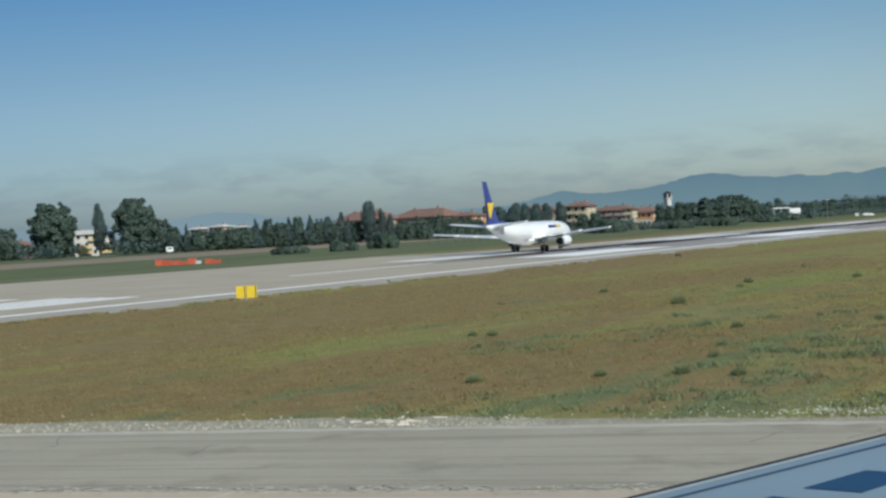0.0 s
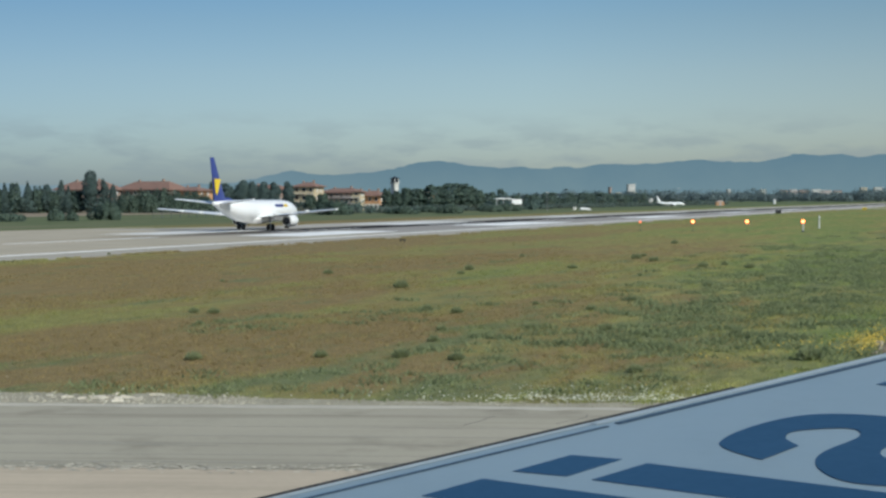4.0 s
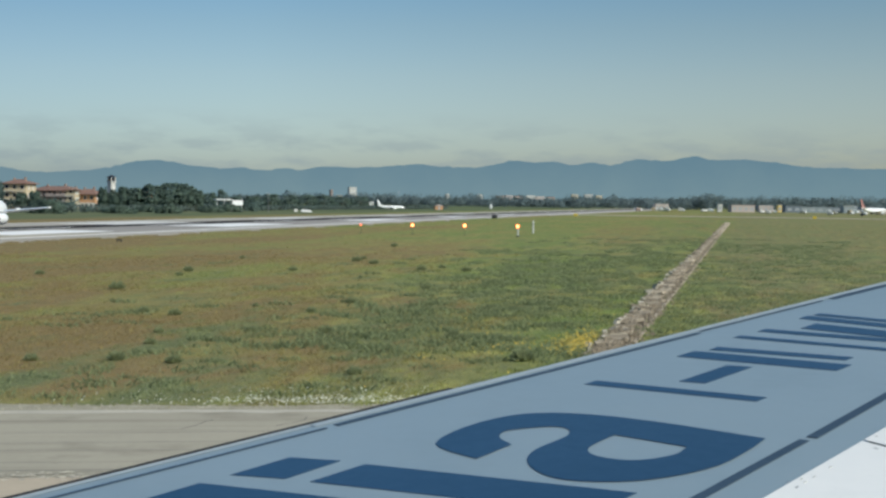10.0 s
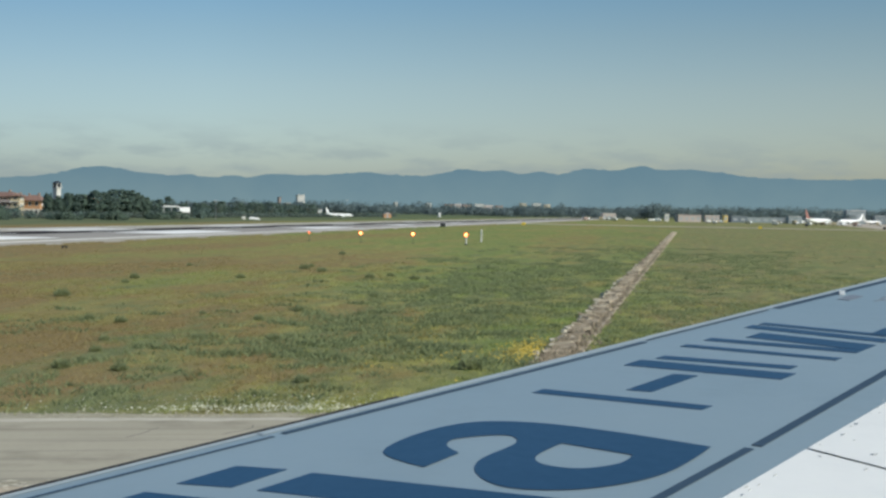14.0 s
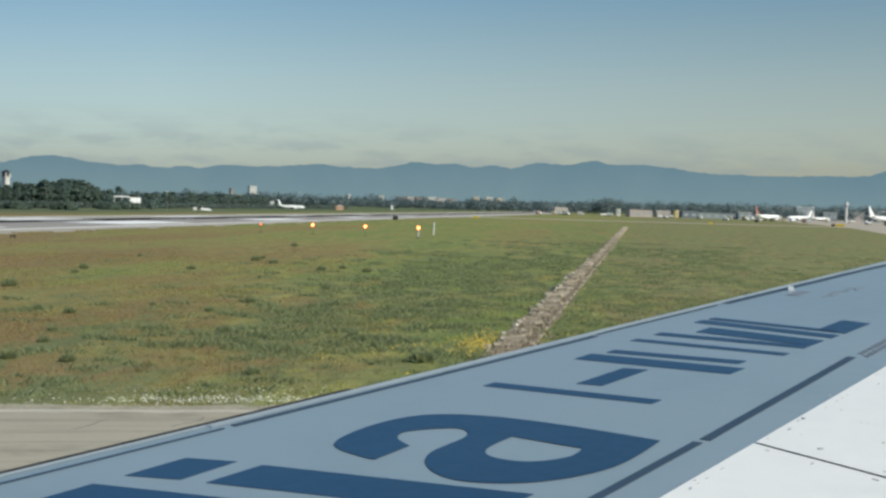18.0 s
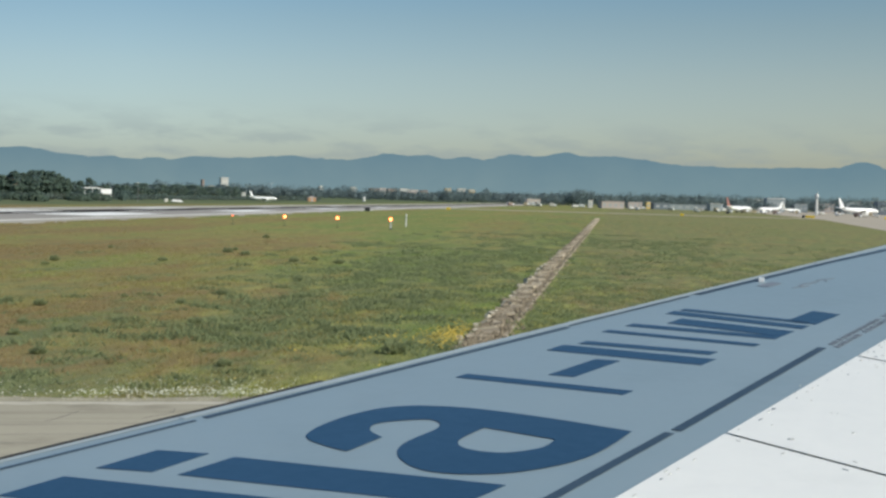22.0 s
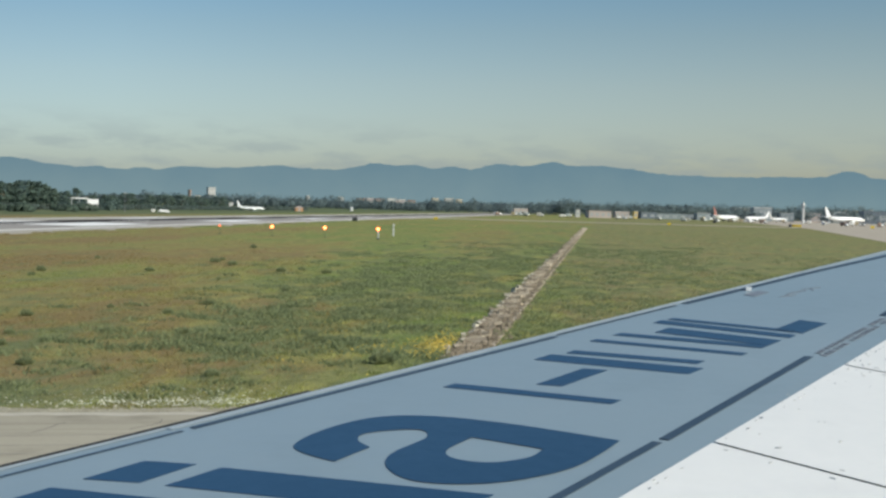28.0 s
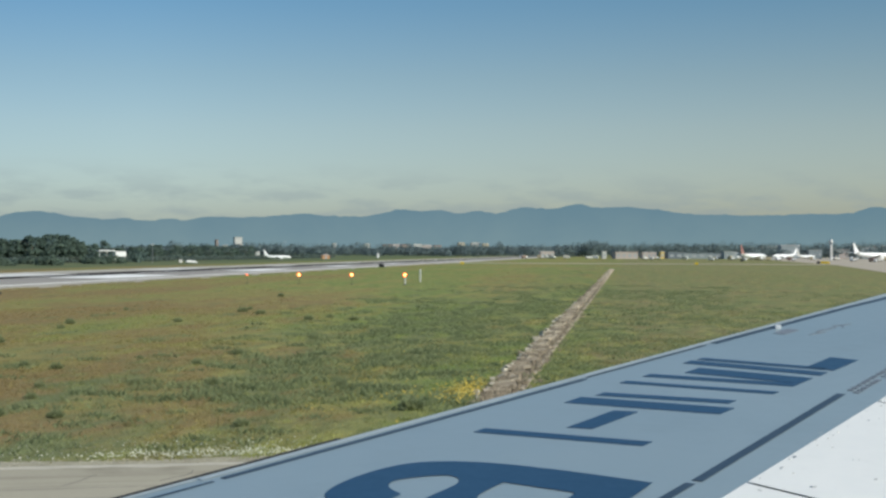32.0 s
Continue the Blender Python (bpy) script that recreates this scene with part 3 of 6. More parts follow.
slab("gravel_strip", [(-60, EDGE + 0.02)] + [(60 - i * 1.2, EDGE + 0.9 + 1.2 / (1 + math.exp(0.6 * (60 - i * 1.2 + 8))) + 0.5 * noise.noise((i * 0.37, 0, 0)) + 0.3 * noise.noise((i * 1.7, 3, 0))) for i in range(0, 101)][::-1] + [(60, EDGE + 0.02)],
                   -0.2, 0.012, TAXI, surface("pale gravel bed", (0.27, 0.245, 0.175), (0.42, 0.385, 0.29), 0.95, scale=1.2, fine=9, bump=0.8), "pale gravel strip between asphalt and grass", "gravel")
gravel = finish(new("gravel", cloud_mesh("gravel", np.concatenate([stones(3600, (-34, -7), (EDGE - 0.1, EDGE + 2.1), (0.02, 0.07), 0.1), stones(2600, (-9, 12), (EDGE - 0.1, EDGE + 1.4), (0.015, 0.045), 0.1)]), 3)),
                surface("pale gravel stones", (0.26, 0.24, 0.185), (0.5, 0.465, 0.385), 0.9, scale=5, island=0.8))
gravel.matrix_world = TAXI
tagged(gravel, "loose pale gravel along the asphalt edge", "gravel", kind="stuff")


# grass blades
def blades(v, u, h0, h1, wide, per, spread=0, lean=(0.1, 0.7)):
    n = len(v)
    v, u = np.repeat(v, per), np.repeat(u, per)
    m = n * per
    spread = spread or wide * 2.2
    v, u = v + rng.normal(0, spread, m), u + rng.normal(0, spread, m)
    a, lean = rng.uniform(0, 6.28, m), rng.uniform(*lean, m)
    h, w = rng.uniform(h0, h1, m), wide * rng.uniform(0.5, 1.3, m)
    b = rng.uniform(0, 6.28, m)
    zero = np.zeros(m)
    p0 = np.stack([v - w * np.cos(a), u - w * np.sin(a), zero], -1)
    p1 = np.stack([v + w * np.cos(a), u + w * np.sin(a), zero], -1)
    p2 = np.stack([v + h * lean * np.cos(b), u + h * lean * np.sin(b), h], -1)
    return np.stack([p0, p1, p2], 1).reshape(-1, 3)


def field(n, d0, d1, az0=-43, az1=16):
    d = np.sqrt(rng.uniform(d0 * d0, d1 * d1, n))
    az = np.radians(rng.uniform(az0, az1, n) - 10)
    return d * np.sin(az), d * np.cos(az)


def keep(v, u):
    """Grass grows beyond the gravel, short of the runway, and off the drain."""
    c, s = math.cos(radians(19.4)), math.sin(radians(19.4))
    far = -v * s + u * c
    edge = EDGE + 0.75 + 1.1 / (1 + np.exp(np.clip(0.6 * (v * c + u * s + 8), -30, 30))) + 0.45 * np.sin(v * 2.1) * np.sin(v * 0.7 + 1)
    ok = (far > edge) & (v > -77.2) & ~((np.abs(v + 4.55) < 0.75) & (u > 48)) & (v < 39)
    return v[ok], u[ok]


def clumped(v, u, keep_share):
    """Thins a field of points to drifts and patches."""
    k = np.array([noise.noise((a * 0.16, b * 0.09, 0.5)) + 0.6 * noise.noise((a * 0.6, b * 0.35, 3.0)) for a, b in zip(v, u)])
    ok = k > np.quantile(k, 1 - keep_share)
    return v[ok], u[ok]


packs = []
for n, d0, d1, h0, h1, wide, per, share in ((60000, 36, 70, 0.02, 0.07, 0.016, 3, 1.0), (26000, 36, 90, 0.04, 0.15, 0.018, 5, 0.4), (12000, 37, 150, 0.04, 0.13, 0.03, 9, 0.5), (40000, 60, 130, 0.03, 0.09, 0.035, 3, 0.9), (40000, 120, 430, 0.04, 0.12, 0.06, 3, 0.6)):
    packs.append(blades(*keep(*clumped(*field(n, d0, d1, -43, 23), share)), h0, h1, wide, per))

# ragged verge of the runway
ev, eu = rng.normal(-77.3, 0.45, 9000), 60 + 520 * rng.random(9000) ** 1.3
verge = np.array([noise.noise((b * 0.11, 2.0, 0.0)) + 0.7 * noise.noise((b * 0.5, 6.0, 0.0)) for b in eu]) - 0.55 * np.abs(ev + 77.5) > -0.15
packs.append(blades(ev[verge], eu[verge], 0.06, 0.24, 0.07, 4, 0.2, (0.2, 1.2)))
packs = np.concatenate(packs)
grass = finish(new("grass", cloud_mesh("grass", packs, 3)), BLADES)
grass.matrix_world = RW
tagged(grass, "rough airfield grass, dry and green stalks", "grass", kind="stuff")

# dark low weeds in drifts, thickest beside the drain
wv, wu = field(9000, 38, 230, -42, 14)
lot = np.array([noise.noise((a * 0.09, b * 0.05, 7.0)) + 0.5 * noise.noise((a * 0.4, b * 0.22, 1.0)) for a, b in zip(wv, wu)]) + 0.5 * np.exp(-((wv + 13) / 10) ** 2 - ((wu - 85) / 40) ** 2)
lot = lot - 0.035 * np.maximum(0, -15 - wv)
ok = lot > np.quantile(lot, 0.84)
wv, wu = keep(wv[ok], wu[ok])
WEED_LEAF = surface("grey-green weed leaves", (0.255, 0.3, 0.16), (0.32, 0.355, 0.185), 0.8, scale=0.6, bump=0, island=0.4, gloss=0.1, thin=0.5)
bv, bu = keep(rng.normal(-11.5, 5, 300), 48 + 110 * rng.random(300) ** 1.3)
cv, cu = keep(rng.uniform(-2, 30, 200), 48 + 150 * rng.random(200))
bushy = np.concatenate([blades(wv, wu, 0.05, 0.2, 0.032, 48, 0.3, (0.4, 1.8)), blades(bv, bu, 0.08, 0.28, 0.04, 90, 0.38, (0.5, 2.0)), blades(cv, cu, 0.06, 0.22, 0.04, 60, 0.4, (0.5, 2.0))])
weeds = finish(new("weeds", cloud_mesh("weeds", bushy, 3)), WEED_LEAF)
weeds.matrix_world = RW
tagged(weeds, "low grey-green weeds in loose drifts", "weeds", kind="stuff")


def weed_mesh(seed, h, w):
    r = np.random.default_rng(seed)
    n = 300
    a, q = r.uniform(0, 6.28, n), r.uniform(0.1, 1, n) ** 0.6
    hh = 0.03 + h * (1.05 - 0.75 * q * q) * r.uniform(0.5, 1, n)
    x, y = w * q * np.cos(a), w * q * np.sin(a)
    b, s = r.uniform(0, 6.28, n), 0.02 + 0.03 * r.random(n)
    p0 = np.stack([0.6 * x - s * np.cos(b), 0.6 * y - s * np.sin(b), 0.35 * hh], -1)
    p1 = np.stack([0.6 * x + s * np.cos(b), 0.6 * y + s * np.sin(b), 0.25 * hh], -1)
    p2 = np.stack([x, y, hh], -1)
    return cloud_mesh("weed_clump", np.stack([p0, p1, p2], 1).reshape(-1, 3), 3)


DARK_WEED = surface("dark weed leaves", (0.32, 0.36, 0.2), (0.4, 0.43, 0.24), 0.8, scale=1.0, bump=0, island=0.4, gloss=0.1, thin=0.5)
kinds = [weed_mesh(3 + i, 0.3, 0.55) for i in range(6)]
for me in kinds:
    me.materials.append(DARK_WEED)
spots = [(-22.7, 46.7, 0.9), (-21.9, 65.4, 0.9), (-17.7, 46.9, 0.8), (-17.4, 98.2, 1.1), (-14.5, 82.7, 1.5), (-14.5, 46.7, 1.0), (-13.5, 66.1, 0.9), (-12.9, 56.2, 0.7), (-12.3, 45.9, 0.9), (-12.3, 64.5, 1.0),
         (-11.8, 102.9, 1.3), (-9.3, 56.5, 0.8), (-7.7, 105, 1.1), (-6.4, 56.2, 1.0), (-5.2, 42.9, 0.8), (-5.2, 122, 1.5), (-4.5, 117, 1.4), (-3.7, 162, 1.4), (-2.6, 108, 1.3), (-1.3, 54.9, 1.0), (-0.8, 107, 1.3), (1.5, 47.2, 1.4)]
for i in range(22):
    near = float(rng.random()) < 0.6
    spots.append((float(rng.normal(-1.5, 4)) if near else float(rng.uniform(-32, 9)), float(rng.uniform(46, 130) if near else rng.uniform(42, 140)), float(rng.uniform(0.35, 1.0))))
spots = [(az, d, k) for az, d, k in spots if az < 4.5 + 260 / d - 5 or az > 9]
for az, d, k in spots:
    o = new("weed_clump", kinds[int(rng.integers(6))])
    o.matrix_world = Matrix.Translation(polar(az, d)) @ pose(0, 0, 0, 0, 0, float(rng.uniform(0, 360))) @ Matrix.Diagonal((k * 0.72, k * 0.72, k * 1.25, 1))
    tagged(o, "dark green weed clump standing in the dry grass", "weed", "weed clumps in the grass")


# daisies by the gravel, yellow flowers by the drain
def flower_heads(x, y, z, r):
    n = len(x)
    a = np.arange(6) * math.pi / 3
    tilt = rng.uniform(0, 6.28, n)
    px = x[:, None] + r[:, None] * np.cos(a)
    py = y[:, None] + r[:, None] * np.sin(a) * 0.8
    pz = z[:, None] + 0.6 * r[:, None] * np.sin(a + tilt[:, None])
    return np.stack([px, py, pz], -1).reshape(-1, 3)


PETAL = surface("white petals", (0.8, 0.79, 0.66), (0.92, 0.91, 0.78), 0.7, scale=3, bump=0, thin=0.3)
n = 1500
x = np.concatenate([rng.normal(2.2, 2.1, 1250), rng.uniform(-30, 9, 250)])
y = EDGE + 0.8 + np.abs(rng.normal(0, 0.36, n)) + np.where(rng.random(n) < 0.16, rng.uniform(0.3, 2.6, n), 0)
daisies = finish(new("daisies", cloud_mesh("daisies", flower_heads(x, y, rng.uniform(0.05, 0.2, n), rng.uniform(0.009, 0.028, n)), 6)), PETAL)
daisies.matrix_world = TAXI
tagged(daisies, "small white daisies along the gravel edge", "flowers", kind="stuff")
n = 1700
gx = np.concatenate([rng.normal(-5.8, 0.42, 1000), rng.normal(-7.6, 0.7, 250), rng.normal(-9, 3, 450)])
gy = np.concatenate([rng.normal(52.6, 2.2, 1000), rng.normal(50.5, 1.2, 250), rng.normal(54, 6, 450)])
ok = ~((np.abs(gx + 4.55) < 0.65)) & ((gx > -7) | (np.arange(n) % 3 == 0))
gold = finish(new("yellow_flowers", cloud_mesh("yellow_flowers", flower_heads(gx[ok], gy[ok], rng.uniform(0.08, 0.28, ok.sum()), rng.uniform(0.01, 0.034, ok.sum())), 6)),
              surface("yellow petals", (0.74, 0.5, 0.07), (0.84, 0.62, 0.12), 0.7, scale=2, bump=0))
gold.matrix_world = RW
tagged(gold, "yellow wild flowers beside the drain", "flowers", kind="stuff")

# drain of broken concrete slabs
drain = thing("drain_channel", RW, "long drain of broken concrete slabs in the grass", "drain", kind="structure")
SLAB = surface("weathered drain concrete", (0.3, 0.25, 0.18), (0.53, 0.46, 0.36), 0.95, scale=1.6, fine=6, bump=0.8, each=0.9, dirt=0.25, gloss=0.1)
part("kerb", Shape().box(-3.98, -3.8, 49, 446, -0.1, 0.05), SLAB, drain, "thin concrete kerb")
part("channel_bed", Shape().box(-5.25, -3.99, 48.5, 446, -0.2, 0.008), surface("drain soil", (0.12, 0.095, 0.06), (0.23, 0.185, 0.12), 0.95, scale=2), drain, "brown soil bed")
slab_meshes = []
for i in range(6):
    s = Shape()
    w, ln = rng.uniform(0.3, 0.5), rng.uniform(0.22, 0.4)
    s.prism([(-w, -ln), (-w * 0.2, -ln * rng.uniform(0.85, 1.1)), (w, -ln * rng.uniform(0.8, 1)), (w * rng.uniform(0.9, 1.05), ln), (0.1, ln * rng.uniform(0.8, 1.1)), (-w * 0.95, ln * 0.95)], -0.05, 0.07)
    me = s.mesh("slab")
    me.materials.append(SLAB)
    slab_meshes.append(me)
u, k = 49.6, 0
rest = Shape()
while u < 446:
    gap = rng.uniform(0.72, 1.05) + (0.5 if rng.random() < 0.28 else 0)
    m = pose(-4.7 + rng.normal(0, 0.1), u, 0.02 + rng.uniform(0, 0.06), rng.normal(0, 7), rng.normal(0, 6), rng.normal(0, 13))
    if u < 290:
        o = new("slab", slab_meshes[int(rng.integers(6))])
        o.parent = drain
        o.matrix_basis = m
    else:
        rest.box(-0.5, 0.5, -0.5, 0.5, -0.05, 0.07, m)
    u += gap
tagged(part("far_slabs", rest, SLAB, drain), kind="stuff")
PALE_SLAB = surface("pale broken concrete edge", (0.52, 0.46, 0.36), (0.68, 0.62, 0.5), 0.9, scale=3, each=0.5)
u = 49.2
while u < 150:
    a, b, h = rng.uniform(0.07, 0.2), rng.uniform(0.1, 0.3), rng.uniform(0.06, 0.16)
    m = pose(-5.2 + rng.normal(0, 0.12), u, 0.03, rng.normal(0, 14), rng.normal(0, 14), rng.uniform(0, 90))
    part("edge_stone", Shape().prism([(-a, -b * 0.8), (a * 0.6, -b), (a, b * 0.4), (a * 0.2, b), (-a * 0.9, b * 0.7)], -0.06, h, m), PALE_SLAB, drain)
    u += rng.uniform(0.5, 2.2) * (1 + (u - 49) / 60)
rub = stones(3600, (49, 260), (0, 1), (0.05, 0.13), 0.1).reshape(-1, 12, 3)
side_of = np.where(rng.random(len(rub)) < 0.5, rng.normal(-5.0, 0.13, len(rub)), rng.normal(-4.3, 0.35, len(rub)))
centre = rub.mean(axis=1, keepdims=True)
local = rub - centre
along = 48.8 + 200 * rng.random((len(rub), 1)) ** 2
pos = np.stack([side_of, along[:, 0], np.where(side_of > -5.05, rng.uniform(0.06, 0.14, len(rub)), 0.04)], -1)[:, None]
rubble = finish(new("rubble", cloud_mesh("rubble", (local + pos).reshape(-1, 3), 3)), SLAB, drain, "loose broken concrete rubble")
tagged(rubble, kind="stuff")

# ---- far mountains and haze ----
PEAKS = ((-40, 0.09, 3), (-32.4, 0.42, 2.0), (-24.5, -0.06, 1.6), (-19, 0.36, 1.2), (-16.2, 0.12, 1.5), (-13.3, 0.43, 1.5), (-10.6, -0.00, 1), (-8.9, -0.11, 0.7), (-7.5, -0.10, 0.6),
         (-5.2, -0.03, 0.9), (-3, 0.11, 1), (-1.2, 0.01, 0.7), (1, 0.29, 0.9), (2.5, 0.28, 0.7), (4, 0.22, 0.7), (5.9, 0.37, 1), (8, 0.48, 1.3), (10, 0.36, 1.1),
         (11.6, 0.22, 1.1), (13.7, 0.14, 1.1), (15.6, 0.11, 1), (17.2, 0.18, 0.9), (19.4, 0.42, 1), (21.5, 0.11, 1), (27, 0.25, 4))


def ridge(az):
    el = 0.45 + 0.9 / (1 + math.exp(-(az + 15) / 3.4)) * (1 if az < 40 else math.exp(-(az - 40) / 40))
    el += sum(h * math.exp(-((az - a) / w) ** 2) for a, h, w in PEAKS)
    return el + 0.05 * noise.noise((az * 0.7, 4.0, 0)) + 0.05 * noise.noise((az * 1.3, 9.0, 0)) - 0.07 * abs(noise.noise((az * 2.6, 2.0, 0))) + 0.035 * noise.noise((az * 6.0, 5.0, 0)) + 0.018 * noise.noise((az * 15.0, 1.0, 0)) + 0.03


def backdrop_hills(name, radius, top, colour, colour_low, label):
    s, cols = Shape(), 1800
    for j in range(3):
        ring = []
        for i in range(cols + 1):
            az = -180 + 360 * i / cols
            h = EYE_H + radius * math.tan(radians(top(az)))
            ring.append(polar(az, radius - 60 * (2 - j), (-2, 0.5 * h, h)[j]))
        s.v += ring
    n = cols + 1
    s.f = [(j * n + i, j * n + i + 1, (j + 1) * n + i + 1, (j + 1) * n + i) for j in range(2) for i in range(cols)]
    # haze is in the glowing colour: paler at the foot and far left
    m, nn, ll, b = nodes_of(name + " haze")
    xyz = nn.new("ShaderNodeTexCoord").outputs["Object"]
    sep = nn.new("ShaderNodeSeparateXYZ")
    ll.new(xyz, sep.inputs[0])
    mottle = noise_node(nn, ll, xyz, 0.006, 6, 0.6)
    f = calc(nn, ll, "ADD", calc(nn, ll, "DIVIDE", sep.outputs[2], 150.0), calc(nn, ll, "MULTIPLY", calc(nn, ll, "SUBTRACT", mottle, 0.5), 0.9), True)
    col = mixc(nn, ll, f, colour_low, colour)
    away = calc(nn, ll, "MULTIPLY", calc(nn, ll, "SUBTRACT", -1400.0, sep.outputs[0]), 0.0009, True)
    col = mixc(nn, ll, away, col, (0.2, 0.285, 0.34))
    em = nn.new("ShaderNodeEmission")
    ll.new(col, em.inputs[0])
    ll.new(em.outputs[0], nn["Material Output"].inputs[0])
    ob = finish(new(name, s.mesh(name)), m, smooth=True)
    return tagged(ob, label, "mountains", kind="structure")


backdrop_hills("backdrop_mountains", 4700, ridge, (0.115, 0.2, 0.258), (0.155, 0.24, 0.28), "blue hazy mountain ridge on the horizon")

# ---- the standing airliner, of which the window shows one wing ----
CRAFT = pose(0, 0, 0, 0, 0, 77.5)    # x outboard from the window, y towards the nose
airliner = thing("airliner", CRAFT, "grey-winged airliner standing on the taxiway, seen from its window", "airplane")
DIH = math.tan(radians(5.0))


def le(s):
    return 2.53 - (s - 5.28) * 0.5215        # y of the leading edge


def chord(s):
    return 6.6 - 0.4 * s if s < 6 else 4.2 - 0.27 * (s - 6)


def top(s, y, lift=0.0):
    """Point on the flat of the wing's upper skin."""
    return Vector((s, y, EYE_H - 1.55 + DIH * s + lift))


SPO0, SPO_K = Vector((5.43, 0.12)), -0.4005  # spoiler hinge line


def hinge(s):
    return SPO0.y + SPO_K * (s - SPO0.x)


skin = Shape()
rings = []
for s in np.linspace(-0.3, 15.3, 27):
    c, t = chord(s), 0.055 * chord(s)
    y0 = le(s)
    prof = [(-0.02, -0.002), (-0.026, -0.008), (-0.03, -0.025), (-0.032, -0.07), (-0.02, -0.14), (0.05, -0.14 - t), (0.35, -0.16 - 1.5 * t), (0.8, -0.2 - 0.4 * t), (1.0, -0.1), (0.72, -0.004), (0.35, 0.0), (0.03, 0.0)]
    ring = []
    for x, z in prof:
        p = top(s, y0 - x * (c if x > 0.02 else 4.0))
        ring.append((p.x, p.y, p.z + z * min(1, c / 3)))
    rings.append(ring)
skin.loft(rings)
part("wing", skin, GREY_SKIN, airliner, "blue-grey painted wing skin", smooth=True)


def decal(name, poly, material, lift=0.003, label="", parent=None):
    """A painted or sealed patch lying on the upper skin."""
    s = Shape()
    n = len(poly)
    for z in (lift - 0.002, lift):
        s.v += [top(x, y, z) for x, y in poly]
    s.f = [tuple(range(n)), tuple(range(2 * n - 1, n - 1, -1))] + [(i, (i + 1) % n, n + (i + 1) % n, n + i) for i in range(n)]
    return part(name, s, material, parent or airliner, label)


def strip(name, s0, y0, s1, y1, w, material, lift=0.003, label=""):
    d = Vector((s1 - s0, y1 - y0)).normalized()
    nx, ny = -d.y * w / 2, d.x * w / 2
    return decal(name, [(s0 - nx, y0 - ny), (s1 - nx, y1 - ny), (s1 + nx, y1 + ny), (s0 + nx, y0 + ny)], material, lift, label)


# slat seams behind the leading edge, with paler strips along it
SLAT_EDGE = surface("pale slat strip", (0.36, 0.42, 0.45), (0.44, 0.5, 0.53), 0.45, scale=1.5, fine=12, bump=0.02, coat=0.2)
for s0, s1, off in ((6.1, 9.0, -0.04), (9.0, 12.4, -0.05), (12.4, 15.2, -0.035)):
    strip("slat_edge", s0, le(s0) - off, s1, le(s1) - off, 0.04, SLAT_EDGE, 0.0025, "pale strip along the slat edge")
strip("slat_edge", -0.2, le(-0.2) + 0.055, 6.1, le(6.1) + 0.055, 0.02, SLAT_EDGE, 0.0025, "pale strip along the slat edge")
for s0, s1, o0, o1, w in ((-0.2, 6.07, 0.066, 0.052, 0.02), (6.13, 8.83, 0.045, 0.04, 0.036), (8.9, 10.3, 0.01, 0.01, 0.02), (10.4, 12.6, 0.02, 0.035, 0.055), (12.6, 13.6, 0.035, 0.09, 0.06), (13.6, 15.2, 0.09, 0.14, 0.06)):
    strip("slat_seam", s0, le(s0) - o0, s1, le(s1) - o1, w, SEAM, label="dark slat seam")
strip("edge_seal", -0.2, le(-0.2) + 0.1, 7.0, le(7.0) + 0.095, 0.026, RUBBER, 0.001, "black edge seal")

# painted shapes: axes that lean with the lettering
def paint_at(q, d):
    return (5.5 + 0.91 * q - 0.15 * d, 1.2 - 0.41 * q - 0.99 * d)


def rounded(ctrl, steps=6):
    """Closed smooth outline; a control point given with a third value keeps its corner."""
    out, n = [], len(ctrl)
    for i in range(n):
        p0, p1, p2, p3 = ctrl[i - 1], ctrl[i], ctrl[(i + 1) % n], ctrl[(i + 2) % n]
        t1 = (0, 0) if len(p1) > 2 else ((p2[0] - p0[0]) / 2, (p2[1] - p0[1]) / 2)
        t2 = (0, 0) if len(p2) > 2 else ((p3[0] - p1[0]) / 2, (p3[1] - p1[1]) / 2)
        for k in range(steps):
            t = k / steps
            a, b, c, d = 2 * t**3 - 3 * t**2 + 1, t**3 - 2 * t**2 + t, -2 * t**3 + 3 * t**2, t**3 - t**2
            out.append((a * p1[0] + b * t1[0] + c * p2[0] + d * t2[0], a * p1[1] + b * t1[1] + c * p2[1] + d * t2[1]))
    return out


def painted_shape(name, outline, hole, label):
    bm = bmesh.new()
    edges = []
    for loop in (outline, hole):
        vs = [bm.verts.new(top(*paint_at(q, d), 0.0035)) for q, d in loop]
        edges += [bm.edges.new((vs[i], vs[(i + 1) % len(vs)])) for i in range(len(vs))] if vs else []
    bmesh.ops.triangle_fill(bm, edges=edges, use_beauty=True)
    bmesh.ops.recalc_face_normals(bm, faces=bm.faces)
    me = bpy.data.meshes.new(name)
    bm.to_mesh(me)
    bm.free()
    return finish(new(name, me), NAVY, airliner, label)


